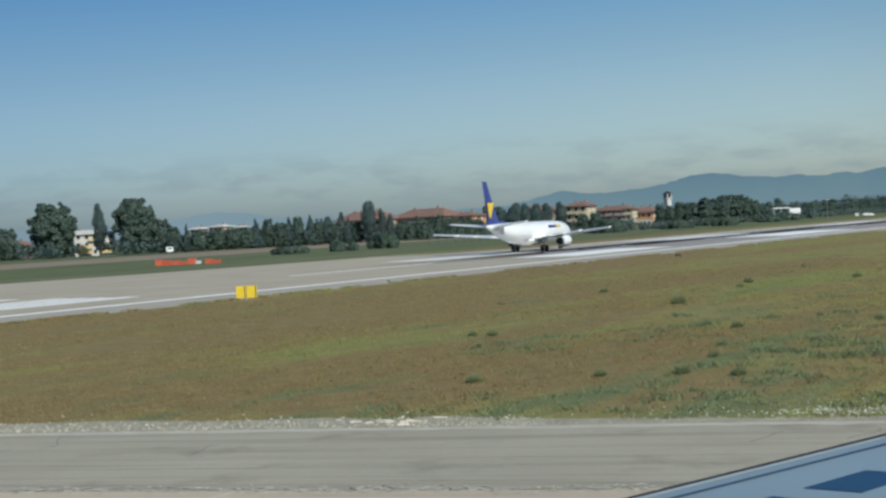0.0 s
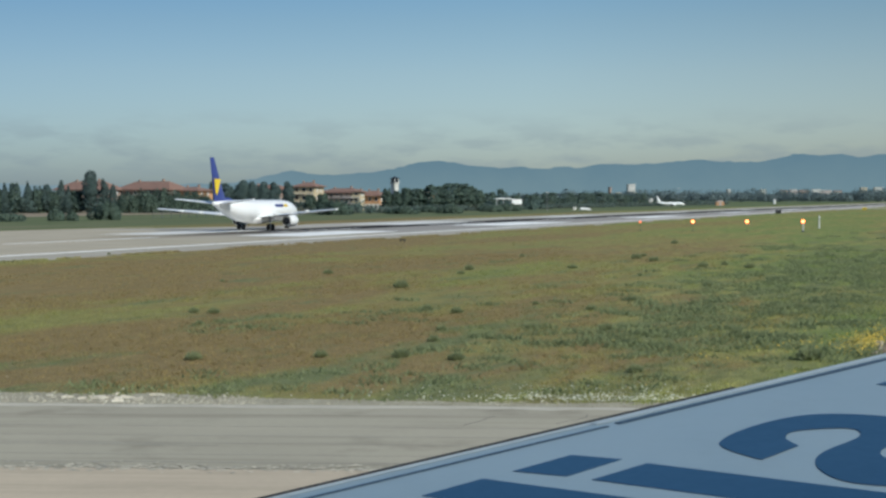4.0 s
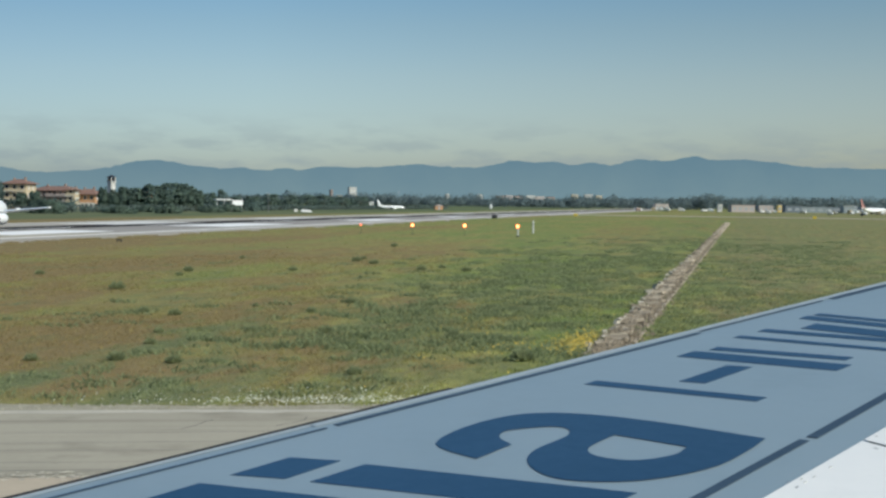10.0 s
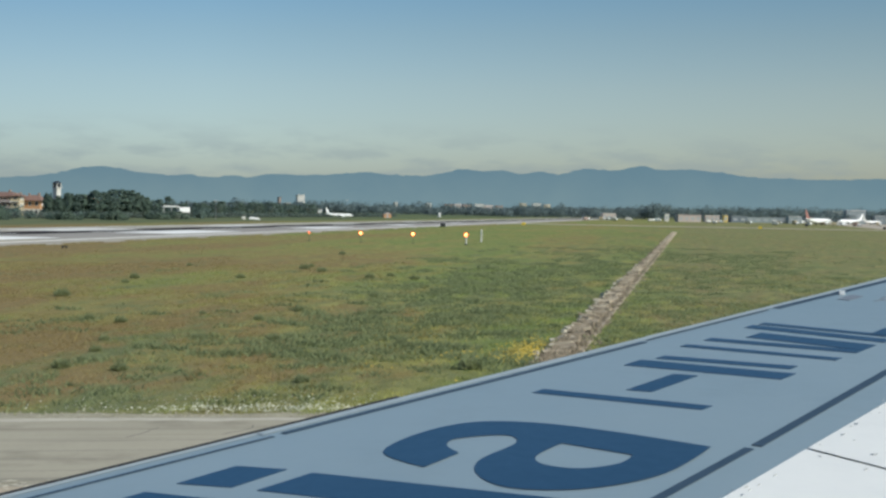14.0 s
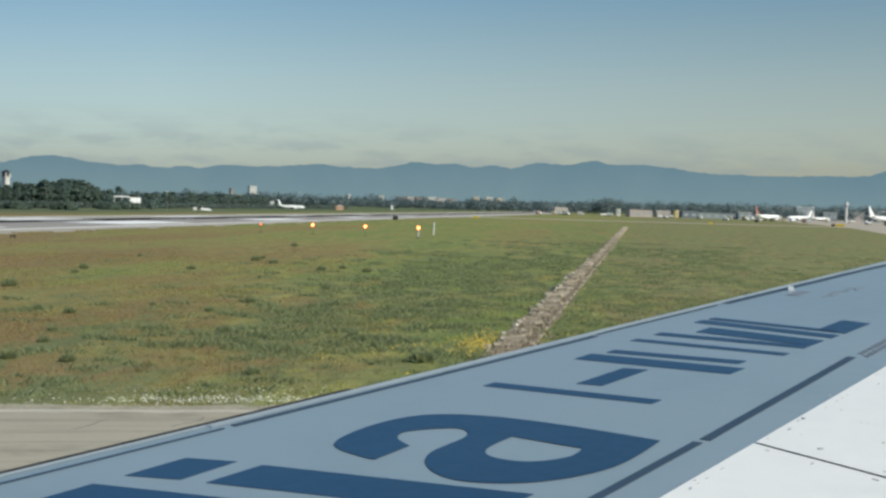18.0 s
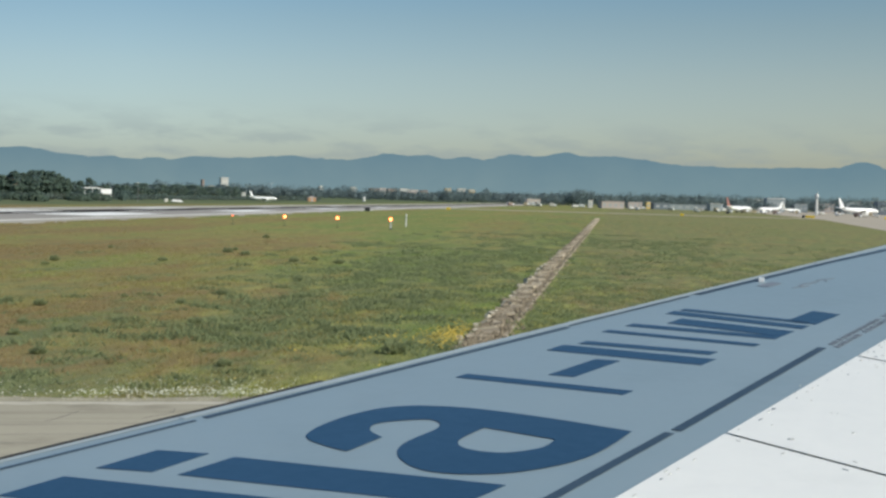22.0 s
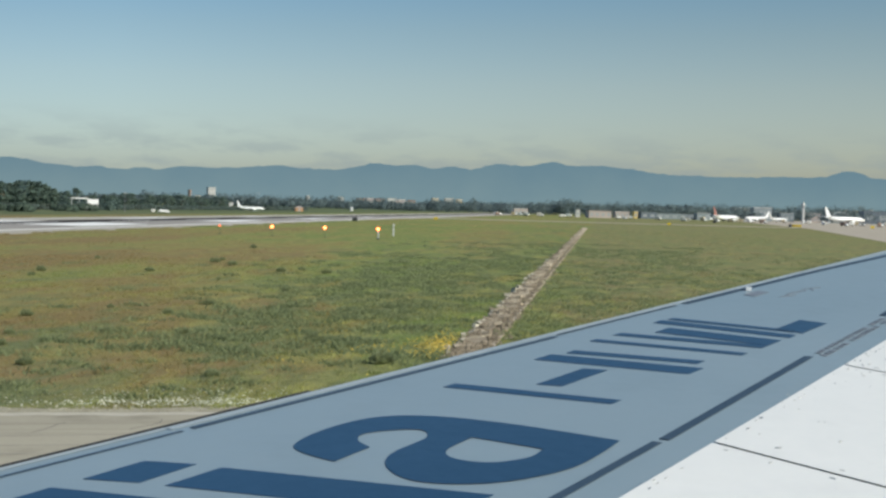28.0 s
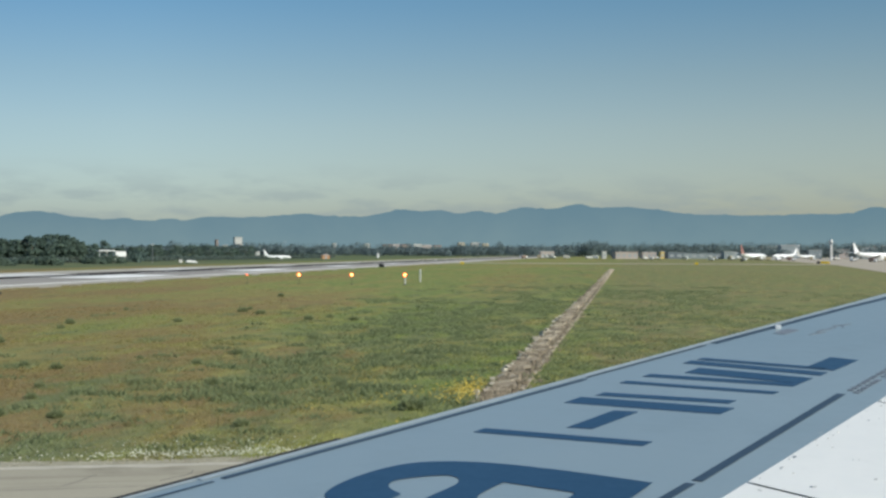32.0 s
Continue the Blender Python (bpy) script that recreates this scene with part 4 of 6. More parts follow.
BODY = rounded([(0.36, -0.47), (0.2, -0.18, 1), (0.48, -0.2, 1), (0.58, -0.32), (0.72, -0.36), (0.86, -0.22), (0.74, -0.1), (0.4, -0.06), (0.16, 0.08), (0.03, 0.3),
                (0.14, 0.55), (0.48, 0.685), (0.99, 0.64, 1), (1.11, 0.15), (1.15, -0.25), (1.04, -0.5), (0.72, -0.56)])
EYE_SHAPE = rounded([(0.81, 0.07, 1), (0.72, 0.43, 1), (0.56, 0.45), (0.42, 0.36), (0.43, 0.2), (0.55, 0.1)])
painted_shape("painted_emblem", BODY, EYE_SHAPE, "large navy painted curl")
for name, quad in (("painted_block", ((-0.4, -0.83), (-0.07, -0.83), (-0.04, -0.62), (-0.37, -0.61))),
                   ("painted_bar", ((-0.37, -0.5), (-0.05, -0.5), (-0.04, 0.62), (-0.35, 0.62))),
                   ("painted_bar", ((-0.86, -0.84), (-0.55, -0.84), (-0.5, 0.6), (-0.82, 0.6)))):
    decal(name, [paint_at(*p) for p in quad], NAVY, label="navy painted bar")
for q0, q1, d0, d1, lean in ((1.8, 1.91, -0.63, 0.27, -0.08), (2.05, 2.57, -0.27, -0.135, 0.0), (2.72, 2.92, -0.62, 0.28, -0.09), (2.99, 3.1, -0.57, 0.2, -0.04),
                             (3.44, 3.53, -0.64, 0.31, -0.12), (3.71, 3.82, -0.62, 0.32, -0.1), (3.92, 4.14, -0.45, 0.32, -0.2), (4.3, 4.43, -0.62, 0.33, -0.25),
                             (4.47, 4.56, -0.6, 0.28, -0.2), (4.34, 4.82, 0.14, 0.34, -0.08)):
    decal("painted_bar", [paint_at(q0, d0), paint_at(q1, d0), paint_at(q1 + lean, d1), paint_at(q0 + lean, d1)], NAVY, label="navy painted bar")

# walkway line and a row of tiny unreadable marks
strip("walkway_line", 4.2, 0.83, 6.32, 0.0, 0.045, SEAM, label="dark walkway line")
strip("walkway_line", 6.37, -0.03, 8.53, -0.85, 0.05, SEAM, label="dark walkway line")
strip("walkway_line", 10.2, -1.5, 13.5, -2.72, 0.05, SEAM, label="dark walkway line")
GREY_MARK = surface("faded grey stencil", (0.17, 0.2, 0.24), (0.22, 0.25, 0.29), 0.6, scale=3)
s0 = 8.57
while s0 < 11.2:
    ln = float(rng.uniform(0.025, 0.07))
    for row in (0.0, 0.055):
        if rng.random() < 0.85:
            strip("stencil_bar", s0, -0.88 - row - (s0 - 8.57) * 0.4, s0 + ln, -0.88 - row - (s0 + ln - 8.57) * 0.4, 0.036, GREY_MARK)
    s0 += ln + float(rng.uniform(0.02, 0.05))

STAIN = surface("pale grey stain", (0.45, 0.46, 0.45), (0.62, 0.62, 0.6), 0.7, scale=6)
GAP = surface("brown-grey gap sealant", (0.1, 0.092, 0.085), (0.15, 0.14, 0.13), 0.7, scale=4)
# spoilers: separate white panels behind the hinge line
SPO_DIR = Vector((-0.67, -0.742))
cuts = [2.35, 4.38, 6.33, 8.27, 10.2, 12.1]
for a, b in zip(cuts, cuts[1:]):
    pa, pb = Vector((a + 0.012, hinge(a + 0.012))), Vector((b - 0.012, hinge(b - 0.012)))
    depth = 1.9 if a < 6 else 1.5
    poly = [tuple(pa), tuple(pb), tuple(pb + depth * SPO_DIR), tuple(pa + depth * SPO_DIR)]
    panel = decal("spoiler", poly, SPOILER, 0.012, "white painted spoiler panel")
    along = (pb - pa).normalized()
    for j in range(26 if a > 5 else 8):
        c = pa.lerp(pb, rng.random()) + SPO_DIR * ((0.012, 0.04, 0.14, 0.3, 0.5)[int(rng.integers(5))] + rng.normal(0, 0.02))
        r, thin = rng.uniform(0.005, 0.018), rng.uniform(0.25, 0.5)
        side = Vector((-along.y, along.x))
        ring = [c + along * r * math.cos(k * 0.785) * rng.uniform(0.7, 1.2) + side * r * thin * math.sin(k * 0.785) for k in range(8)]
        decal("stain", [tuple(p) for p in ring], STAIN if j % 4 else GREY_MARK, 0.0145, parent=panel)
for a, b in zip(cuts[1:4], cuts[2:5]):
    pa, pb = Vector((a, hinge(a))), Vector((b, hinge(b)))
    along = (pb - pa).normalized()
    for start, step, count, gap in ((pa + along * 0.1, along * 0.085, 20, 0.05), (pb - along * 0.07 + SPO_DIR * 0.1, SPO_DIR * 0.09, 9, 0.0), (pa + along * 0.07 + SPO_DIR * 0.1, SPO_DIR * 0.09, 9, 0.0)):
        for j in range(count):
            if rng.random() < 0.62:
                continue
            c = start + step * j + SPO_DIR * gap
            d = step.normalized() * rng.uniform(0.006, 0.015)
            w = Vector((-d.y, d.x)) * 0.25
            decal("fastener_mark", [tuple(c - d - w), tuple(c + d - w), tuple(c + d + w), tuple(c - d + w)], STAIN if rng.random() < 0.85 else GREY_MARK, 0.0142)
decal("trailing_panel", [(2.3, hinge(2.3) - 0.02), (12.1, hinge(12.1) - 0.02), (11.4, hinge(12.1) - 1.0), (1.2, hinge(2.3) - 1.4)], GAP, 0.004, "dark gap under the spoilers")
for s0 in (11.2,):
    part("latch", Shape().box(-0.03, 0.03, -0.02, 0.02, 0, 0.03, Matrix.Translation(top(s0, -0.65))), WHITE, airliner, "small white fuel cap")
decal("cap_plate", [(10.95, -0.6), (11.2, -0.72), (11.14, -0.8), (10.89, -0.68)], GREY_MARK, 0.003, "small grey fuel cap plate")
for i in range(9):
    s0 = 10.9 + 0.06 * i
    strip("scratch", s0, le(s0) - 0.4 - rng.uniform(0, 0.12), s0 + rng.uniform(0.06, 0.16), le(s0) - 0.47 - rng.uniform(0, 0.1), 0.014, GREY_MARK)

# hull behind the window, so that the wing has its body; gear on the concrete
hull = Shape()
rings = []
for y, r, zc in ((16.5, 0.2, 3.9), (15.6, 0.9, 4.1), (13.5, 1.6, 4.4), (10.5, 1.95, 4.55), (-9, 1.95, 4.55), (-14, 1.5, 4.9), (-19, 0.6, 5.6), (-20.5, 0.15, 5.8)):
    rings.append([(-2.2 + r * math.cos(2 * math.pi * i / 28), y, zc + r * 1.05 * math.sin(2 * math.pi * i / 28)) for i in range(28)])
hull.loft(rings)
part("fuselage", hull, WHITE, airliner, "white painted hull", smooth=True)
for gx, gy in ((1.4, -1.6), (-5.8, -1.6), (-2.2, 11.0)):
    leg = part("gear_leg", Shape().tube((gx, gy, 0.5), (gx, gy, 3.2), 0.11, 0.14, 10), STEEL, airliner, smooth=True)
    for o in (-0.35, 0.35):
        part("wheel", Shape().tube((gx + o - 0.16, gy, 0.56), (gx + o + 0.16, gy, 0.56), 0.53, 0.53, 20), RUBBER, airliner, smooth=True, bevel=0.06)
# the other wing, lower and plain
other = Shape()
rings = []
for s in (0.0, 6.0, 15.0):
    c = 6.4 - 0.31 * s
    y0 = 5.2 - 0.52 * s
    z = 3.6 + DIH * s
    rings.append([(-4.2 - s, y0, z - 0.1), (-4.2 - s, y0 - 0.3 * c, z + 0.12), (-4.2 - s, y0 - c, z), (-4.2 - s, y0 - 0.4 * c, z - 0.3)])
other.loft(rings)
part("wing", other, GREY_SKIN, airliner, "blue-grey painted wing skin", smooth=True)

# ---- aircraft ----
def ring_y(y, r, zc, n=24, sq=1.0):
    return [(r * math.cos(2 * math.pi * i / n), y, zc + sq * r * math.sin(2 * math.pi * i / n)) for i in range(n)]


def blade(root, tip, thick):
    """A wing-like part from a root and a tip section: (x, y front, chord, z)."""
    s, rings = Shape(), []
    for (x, y, c, z), t in ((root, thick), (tip, thick * 0.4)):
        rings.append([(x, y - a * c, z + h * t) for a, h in ((0, 0), (0.06, 0.6), (0.3, 1), (0.7, 0.55), (1, 0), (0.7, -0.3), (0.3, -0.6), (0.06, -0.5))])
    return s.loft(rings)


def jetliner(name, m, label, fin_material, body_material, k=1.0, nose_material=None, group=""):
    """Twin-engined jetliner of 39.5 m (times k) on its wheels; y points to the nose."""
    jet = thing(name, m, label, "airplane", group)
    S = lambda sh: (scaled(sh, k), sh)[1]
    fus = Shape().loft([ring_y(y, r, z) for y, r, z in ((20.0, 0.05, 2.85), (19.6, 0.5, 2.9), (18.7, 1.0, 3.0), (17.2, 1.5, 3.2), (15.2, 1.8, 3.32), (12.5, 1.95, 3.38), (8, 1.97, 3.4), (0, 1.97, 3.4),
                                                     (-5.5, 1.97, 3.4), (-8.5, 1.85, 3.52), (-11.5, 1.55, 3.8), (-14.5, 1.12, 4.2), (-17.3, 0.62, 4.6), (-19.2, 0.25, 4.85), (-19.5, 0.1, 4.87))])
    part("fuselage", S(fus), body_material, jet, "glossy white painted fuselage", smooth=True)
    part("belly_fairing", S(Shape().loft([ring_y(y, r, 2.0, 16, 0.45) for y, r in ((7.5, 0.4), (6, 1.6), (2, 2.1), (-3, 1.9), (-5.5, 0.5))])), body_material, jet, smooth=True)
    for sx in (-1, 1):
        part("wing", S(blade((sx * 1.3, 5.3, 7.6, 2.3), (sx * 17.1, -3.9, 1.6, 3.75), 0.42)), body_material, jet, "white and grey wing", smooth=True)
        part("stabilizer", S(blade((sx * 0.6, -14.0, 4.0, 4.75), (sx * 7.15, -17.9, 1.4, 5.5), 0.34)), body_material, jet, smooth=True)
        x = sx * 4.83
        eng = Shape().loft([[(x + r * math.cos(2 * math.pi * i / 20), y, 1.62 + r * math.sin(2 * math.pi * i / 20)) for i in range(20)]
                            for y, r in ((6.6, 0.86), (6.4, 1.0), (5.6, 1.08), (4.2, 1.05), (2.9, 0.86), (2.9, 0.6))])
        e_ob = part("engine", S(eng), body_material, jet, "white engine cowling", smooth=True)
        noz = Shape().loft([[(x + r * math.cos(2 * math.pi * i / 16), y, 1.6 + r * math.sin(2 * math.pi * i / 16)) for i in range(16)] for y, r in ((3.1, 0.66), (2.2, 0.52), (1.5, 0.2))])
        part("nozzle", S(noz), DARK, e_ob, "dark engine nozzle", smooth=True)
        part("intake", S(Shape().tube((x, 6.55, 1.62), (x, 6.62, 1.62), 0.8, 0.8, 20)), DARK, e_ob)
        part("pylon", S(Shape().prism([(x - 0.12, 2.2), (x + 0.12, 2.2), (x + 0.12, 5.4), (x - 0.12, 5.4)], 2.3, 2.75)), body_material, e_ob)
        for f in (5.4, 8.7, 12.0):
            part("flap_fairing", S(Shape().loft([[(sx * f + 0.2 * r * math.cos(a), y, 2.35 + DIH * f * 1.02 + 0.25 * r * math.sin(a)) for a in (0, 1.05, 2.1, 3.14, 4.2, 5.2)]
                                                 for y, r in ((-0.6 - 0.33 * f, 0.3), (-2.0 - 0.3 * f, 1), (-4.0 - 0.26 * f, 0.1))])), body_material, jet, smooth=True)
        leg = part("main_gear", S(Shape().tube((sx * 2.86, 0, 0.5), (sx * 2.7, 0, 2.3), 0.12, 0.14, 8)), STEEL, jet)
        for o in (-0.43, 0.43):
            part("wheel", S(Shape().tube((sx * 2.86 + o - 0.18, 0, 0.565), (sx * 2.86 + o + 0.18, 0, 0.565), 0.56, 0.56, 18)), RUBBER, leg, "black tyre")
    leg = part("nose_gear", S(Shape().tube((0, 15.6, 0.3), (0, 15.6, 1.7), 0.08, 0.1, 8)), STEEL, jet)
    for o in (-0.22, 0.22):
        part("wheel", S(Shape().tube((o - 0.1, 15.6, 0.345), (o + 0.1, 15.6, 0.345), 0.34, 0.34, 14)), RUBBER, leg, "black tyre")
    fin = Shape()
    sec = lambda y0, c, z, t: [(-t, y0 - 0.35 * c, z), (0, y0, z), (t, y0 - 0.35 * c, z), (0.25 * t, y0 - c, z), (-0.25 * t, y0 - c, z)]
    fin.loft([sec(-13.3, 5.3, 5.0, 0.3), sec(-15.0, 3.9, 7.0, 0.26), sec(-18.6, 1.75, 12.5, 0.1)])
    fin_ob = part("fin", S(fin), fin_material, jet, smooth=True)
    part("dorsal_fairing", S(Shape().loft([sec(-9.0, 5.0, 5.05, 0.12), sec(-12.2, 1.6, 5.75, 0.08)])), fin_material, jet)
    if nose_material:
        part("nose_paint", S(Shape().loft([ring_y(y, r, z) for y, r, z in ((19.62, 0.52, 2.9), (18.7, 1.02, 3.0), (17.2, 1.52, 3.2), (15.2, 1.82, 3.32), (10.5, 1.985, 3.38))], caps=False)), nose_material, jet, smooth=True)
    for sx in (-1, 1):
        for i in range(2):
            pane = Shape().box(sx * (0.35 + 0.55 * i), sx * (0.82 + 0.5 * i), 17.4 - 0.35 * i, 17.55 - 0.35 * i, 4.05, 4.5)
            part("cockpit_window", S(pane), DARK, jet)
    return jet, fin_ob


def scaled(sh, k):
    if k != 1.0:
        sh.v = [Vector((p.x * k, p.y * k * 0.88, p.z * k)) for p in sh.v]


jet, jet_fin = jetliner("jetliner", Matrix.Translation(polar(-20.24, 233, 0.03)) @ pose(0, 0, 0, 0, 0, -4.5), "white twin-engined jetliner with dark blue fin on the runway", FIN_BLUE, WHITE, k=0.9)
for sx in (-1, 1):
    emblem = ([(-16.4, 8.9), (-19.1, 8.9), (-18.6, 6.6), (-17.9, 6.2)], sx * 0.22, sx * 0.27, Matrix(((0, 0, 1, 0), (1, 0, 0, 0), (0, 1, 0, 0), (0, 0, 0, 1))))
    sh = Shape().prism(*emblem)
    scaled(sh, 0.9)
    part("fin_emblem", sh, YELLOW, jet_fin, "yellow painted emblem")
    for y0, y1, paint_m, words in ((9.6, 11.2, YELLOW, "small yellow painted mark"), (5.2, 9.2, FIN_BLUE, "blue painted title bar")):
        mark = Shape()
        for i in range(2):
            a0, a1 = radians(20 + 8 * i), radians(28 + 8 * i)
            mark.prism([(y0, 3.4 + 1.99 * math.sin(a0)), (y1, 3.4 + 1.99 * math.sin(a0)), (y1, 3.4 + 1.99 * math.sin(a1)), (y0, 3.4 + 1.99 * math.sin(a1))], sx * 1.9 * math.cos(a0), sx * 1.99 * math.cos(a0), emblem[3])
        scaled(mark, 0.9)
        part("painted_title", mark, paint_m, jet, words)

# ---- trees ----
def leaf_cloud(r, lobes, n, size):
    """Small leaf clumps on and in a set of ellipsoid lobes."""
    L = np.array(lobes)
    vol = (L[:, 3] * L[:, 4] * L[:, 5]) ** (2 / 3)
    k = r.choice(len(L), n, p=vol / vol.sum())
    d = r.normal(size=(n, 3))
    d /= np.linalg.norm(d, axis=1)[:, None]
    p = L[k, :3] + d * L[k, 3:] * (r.uniform(0.45, 1.12, n) ** 0.5)[:, None]
    p[:, 2] = np.maximum(p[:, 2], size * 0.4)
    out = d + 0.55 * r.normal(size=(n, 3))           # leaves face mostly outwards
    a = np.cross(out, r.normal(size=(n, 3)))
    a /= np.linalg.norm(a, axis=1)[:, None]
    b = np.cross(out, a)
    b /= np.linalg.norm(b, axis=1)[:, None]
    s = size * r.uniform(0.35, 1.3, n)[:, None]
    q = np.stack([p + s * a, p + 0.7 * s * b, p - s * a, p - 0.7 * s * b], 1)
    inward = (np.cross(a, b) * d).sum(1) < 0
    q[inward] = q[inward][:, ::-1]
    whole = p - L[:, :3].mean(axis=0)
    whole /= np.linalg.norm(whole, axis=1)[:, None] + 1e-6
    soft = 0.25 * d + 0.5 * whole + 0.4 * r.normal(size=(n, 3)) + np.array((0.1, -0.1, 0.4))
    return q.reshape(-1, 3), np.repeat(soft / np.linalg.norm(soft, axis=1)[:, None], 4, axis=0)


def leaf_mesh(name, clouds):
    return cloud_mesh(name, np.concatenate([c[0] for c in clouds]), 4, np.concatenate([c[1] for c in clouds]))


def crown_lobes(r, kind, h, w):
    if kind == "column":
        return [(r.normal(0, 0.07 * w), r.normal(0, 0.07 * w), h * z, w * 0.5 * q, w * 0.5 * q, h * 0.13) for z, q in ((0.2, 0.8), (0.35, 0.95), (0.5, 1), (0.64, 0.95), (0.77, 0.75), (0.88, 0.5))]
    if kind == "fir":
        return [(r.normal(0, 0.03 * w), r.normal(0, 0.03 * w), h * z, w * 0.5 * q, w * 0.5 * q, h * 0.1) for z, q in ((0.1, 1), (0.22, 0.95), (0.34, 0.82), (0.46, 0.7), (0.58, 0.56), (0.7, 0.42), (0.8, 0.28), (0.9, 0.14), (0.95, 0.06))]
    if kind == "shrub":
        xs = np.linspace(-0.42, 0.42, 13) + r.normal(0, 0.03, 13)
        return [(x * w, r.uniform(-0.2, 0.2) * w, h * 0.36 * (1 - 1.6 * x * x), w * 0.13, w * 0.16, h * (0.6 - 1.4 * x * x) * r.uniform(0.8, 1.05)) for x in xs]
    if kind == "oval":
        return [(r.normal(0, 0.04 * w), r.normal(0, 0.04 * w), h * z, w * 0.5 * q, w * 0.5 * q, h * 0.16) for z, q in ((0.18, 0.7), (0.34, 0.9), (0.5, 1), (0.66, 1), (0.82, 0.75))]
    out = [(0, 0, h * 0.5, w * 0.38, w * 0.38, h * 0.38), (0, 0, h * 0.2, w * 0.36, w * 0.36, h * 0.18)]
    for i in range(70):
        a, z = r.uniform(0, 6.28), r.uniform(0.1, 0.95)
        q = w * 0.44 * math.sin(math.pi * (0.22 + 0.7 * z)) ** 0.8 * r.uniform(0.75, 1.05)
        s = r.uniform(0.04, 0.12)
        out.append((q * math.cos(a), q * math.sin(a), h * min(z, 0.97 - 0.7 * s), w * s, w * s, h * s * 0.7))
    return out


def tree(az, d, h, w, kind="broad", leaf=None, label="", seed=None, n=None, name="tree", group=""):
    r = np.random.default_rng(int(abs(az) * 997 + d) if seed is None else seed)
    t = thing(name, Matrix.Translation(polar(az, d)), label or "broad dark green tree behind the airfield fence", name, group)
    if kind != "shrub":
        tr = Shape().tube((0, 0, 0), (0.02 * h, 0, 0.35 * h), 0.03 * h, 0.02 * h, 8).tube((0.02 * h, 0, 0.34 * h), (0, 0.01 * h, 0.75 * h), 0.02 * h, 0.006 * h, 7)
        for i in range(5):
            a = r.uniform(0, 6.28)
            z = r.uniform(0.25, 0.55) * h
            tr.tube((0.015 * h, 0, z), (0.3 * w * math.cos(a), 0.3 * w * math.sin(a), z + 0.22 * h), 0.011 * h, 0.003 * h, 5)
        part("trunk", tr, BARK, t)
    n = n or int(900 + 60 * h + 80 * w)
    n, size = int(n * 3.6), 0.062 * min(w, h) ** 0.6 + 0.06
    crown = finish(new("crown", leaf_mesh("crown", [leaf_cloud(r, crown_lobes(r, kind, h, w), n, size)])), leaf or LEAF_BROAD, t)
    return t


def h_of(el, d):
    return EYE_H + d * math.tan(radians(el))


# group by the yellow house
tree(-38.8, 535, 20.5, 18.5, n=6000, label="large round broadleaf tree beside the perimeter track")
tree(-35.65, 540, 21.0, 17.5, n=6500, label="tall wide broadleaf tree beside the perimeter track")
tree(-34.75, 545, 13.5, 9.0, n=2600, label="smaller broadleaf tree under the tall one")
tree(-37.05, 525, 18.6, 4.8, "column", LEAF_DARK, "slim dark poplar in front of a yellow house", n=2600)
for az, el, wd, kind in ((-40.6, 0.7, 1.1, "broad"), (-42.2, 0.75, 1.2, "broad"), (-34.25, 0.46, 0.5, "broad"), (-33.75, 0.5, 0.35, "fir"), (-33.25, 0.27, 0.8, "broad"), (-32.6, 0.24, 0.8, "broad"), (-31.95, 0.27, 0.8, "broad"),
                         (-31.45, 0.3, 0.6, "broad"), (-31.05, 0.54, 0.6, "fir"), (-30.55, 0.6, 0.5, "broad"), (-30.1, 0.42, 0.6, "broad"), (-29.75, 0.58, 0.5, "fir"), (-29.4, 0.62, 0.45, "broad"),
                         (-28.9, 0.6, 0.6, "fir"), (-28.55, 0.5, 0.45, "broad"), (-28.2, 0.52, 0.4, "column"), (-27.95, 0.3, 0.5, "broad"), (-27.68, 0.68, 0.26, "column"), (-27.4, 0.45, 0.45, "fir"), (-27.1, 0.3, 0.5, "broad")):
    tree(az, 515, h_of(el, 515), 515 * radians(wd) * 1.25, kind, LEAF_BROAD if kind == "broad" else LEAF_DARK, n=1900, label="green tree in the row along the perimeter track", group="trees along the perimeter track")
tree(-26.6, 510, 15.0, 5.4, "oval", LEAF_DARK, "tall dark oval tree before a red-roofed house", n=2400)
tree(-26.07, 512, 11.8, 3.4, "column", LEAF_DARK, "dark cypress before a red-roofed house", n=1300)
tree(-25.7, 512, 9.8, 3.2, "column", LEAF_DARK, "short dark cypress before a red-roofed house", n=1000)
for az, el, w in ((-25.2, 0.3, 8.5), (-24.6, 0.41, 10.0), (-23.95, 0.46, 10.0), (-23.3, 0.42, 9.5), (-22.7, 0.32, 8.5), (-22.25, 0.22, 7.5)):
    tree(az, 505, h_of(el, 505), w, "shrub", LEAF_HEDGE, n=1700, label="low leafy bush before a red-roofed house", group="low bushes before the house")
for az, el, wd, kind in ((-21.85, 0.62, 0.5, "column"), (-21.35, 0.62, 0.8, "broad"), (-20.75, 0.68, 0.72, "column"), (-20.35, 0.64, 0.55, "column"), (-19.9, 0.62, 0.6, "column"), (-19.5, 0.61, 0.55, "column"), (-18.98, 0.64, 0.5, "column")):
    tree(az, 590, h_of(el, 590), 590 * radians(wd), kind, LEAF_DARK, "dark upright tree of a dense row", n=2200, group="row of dark trees")
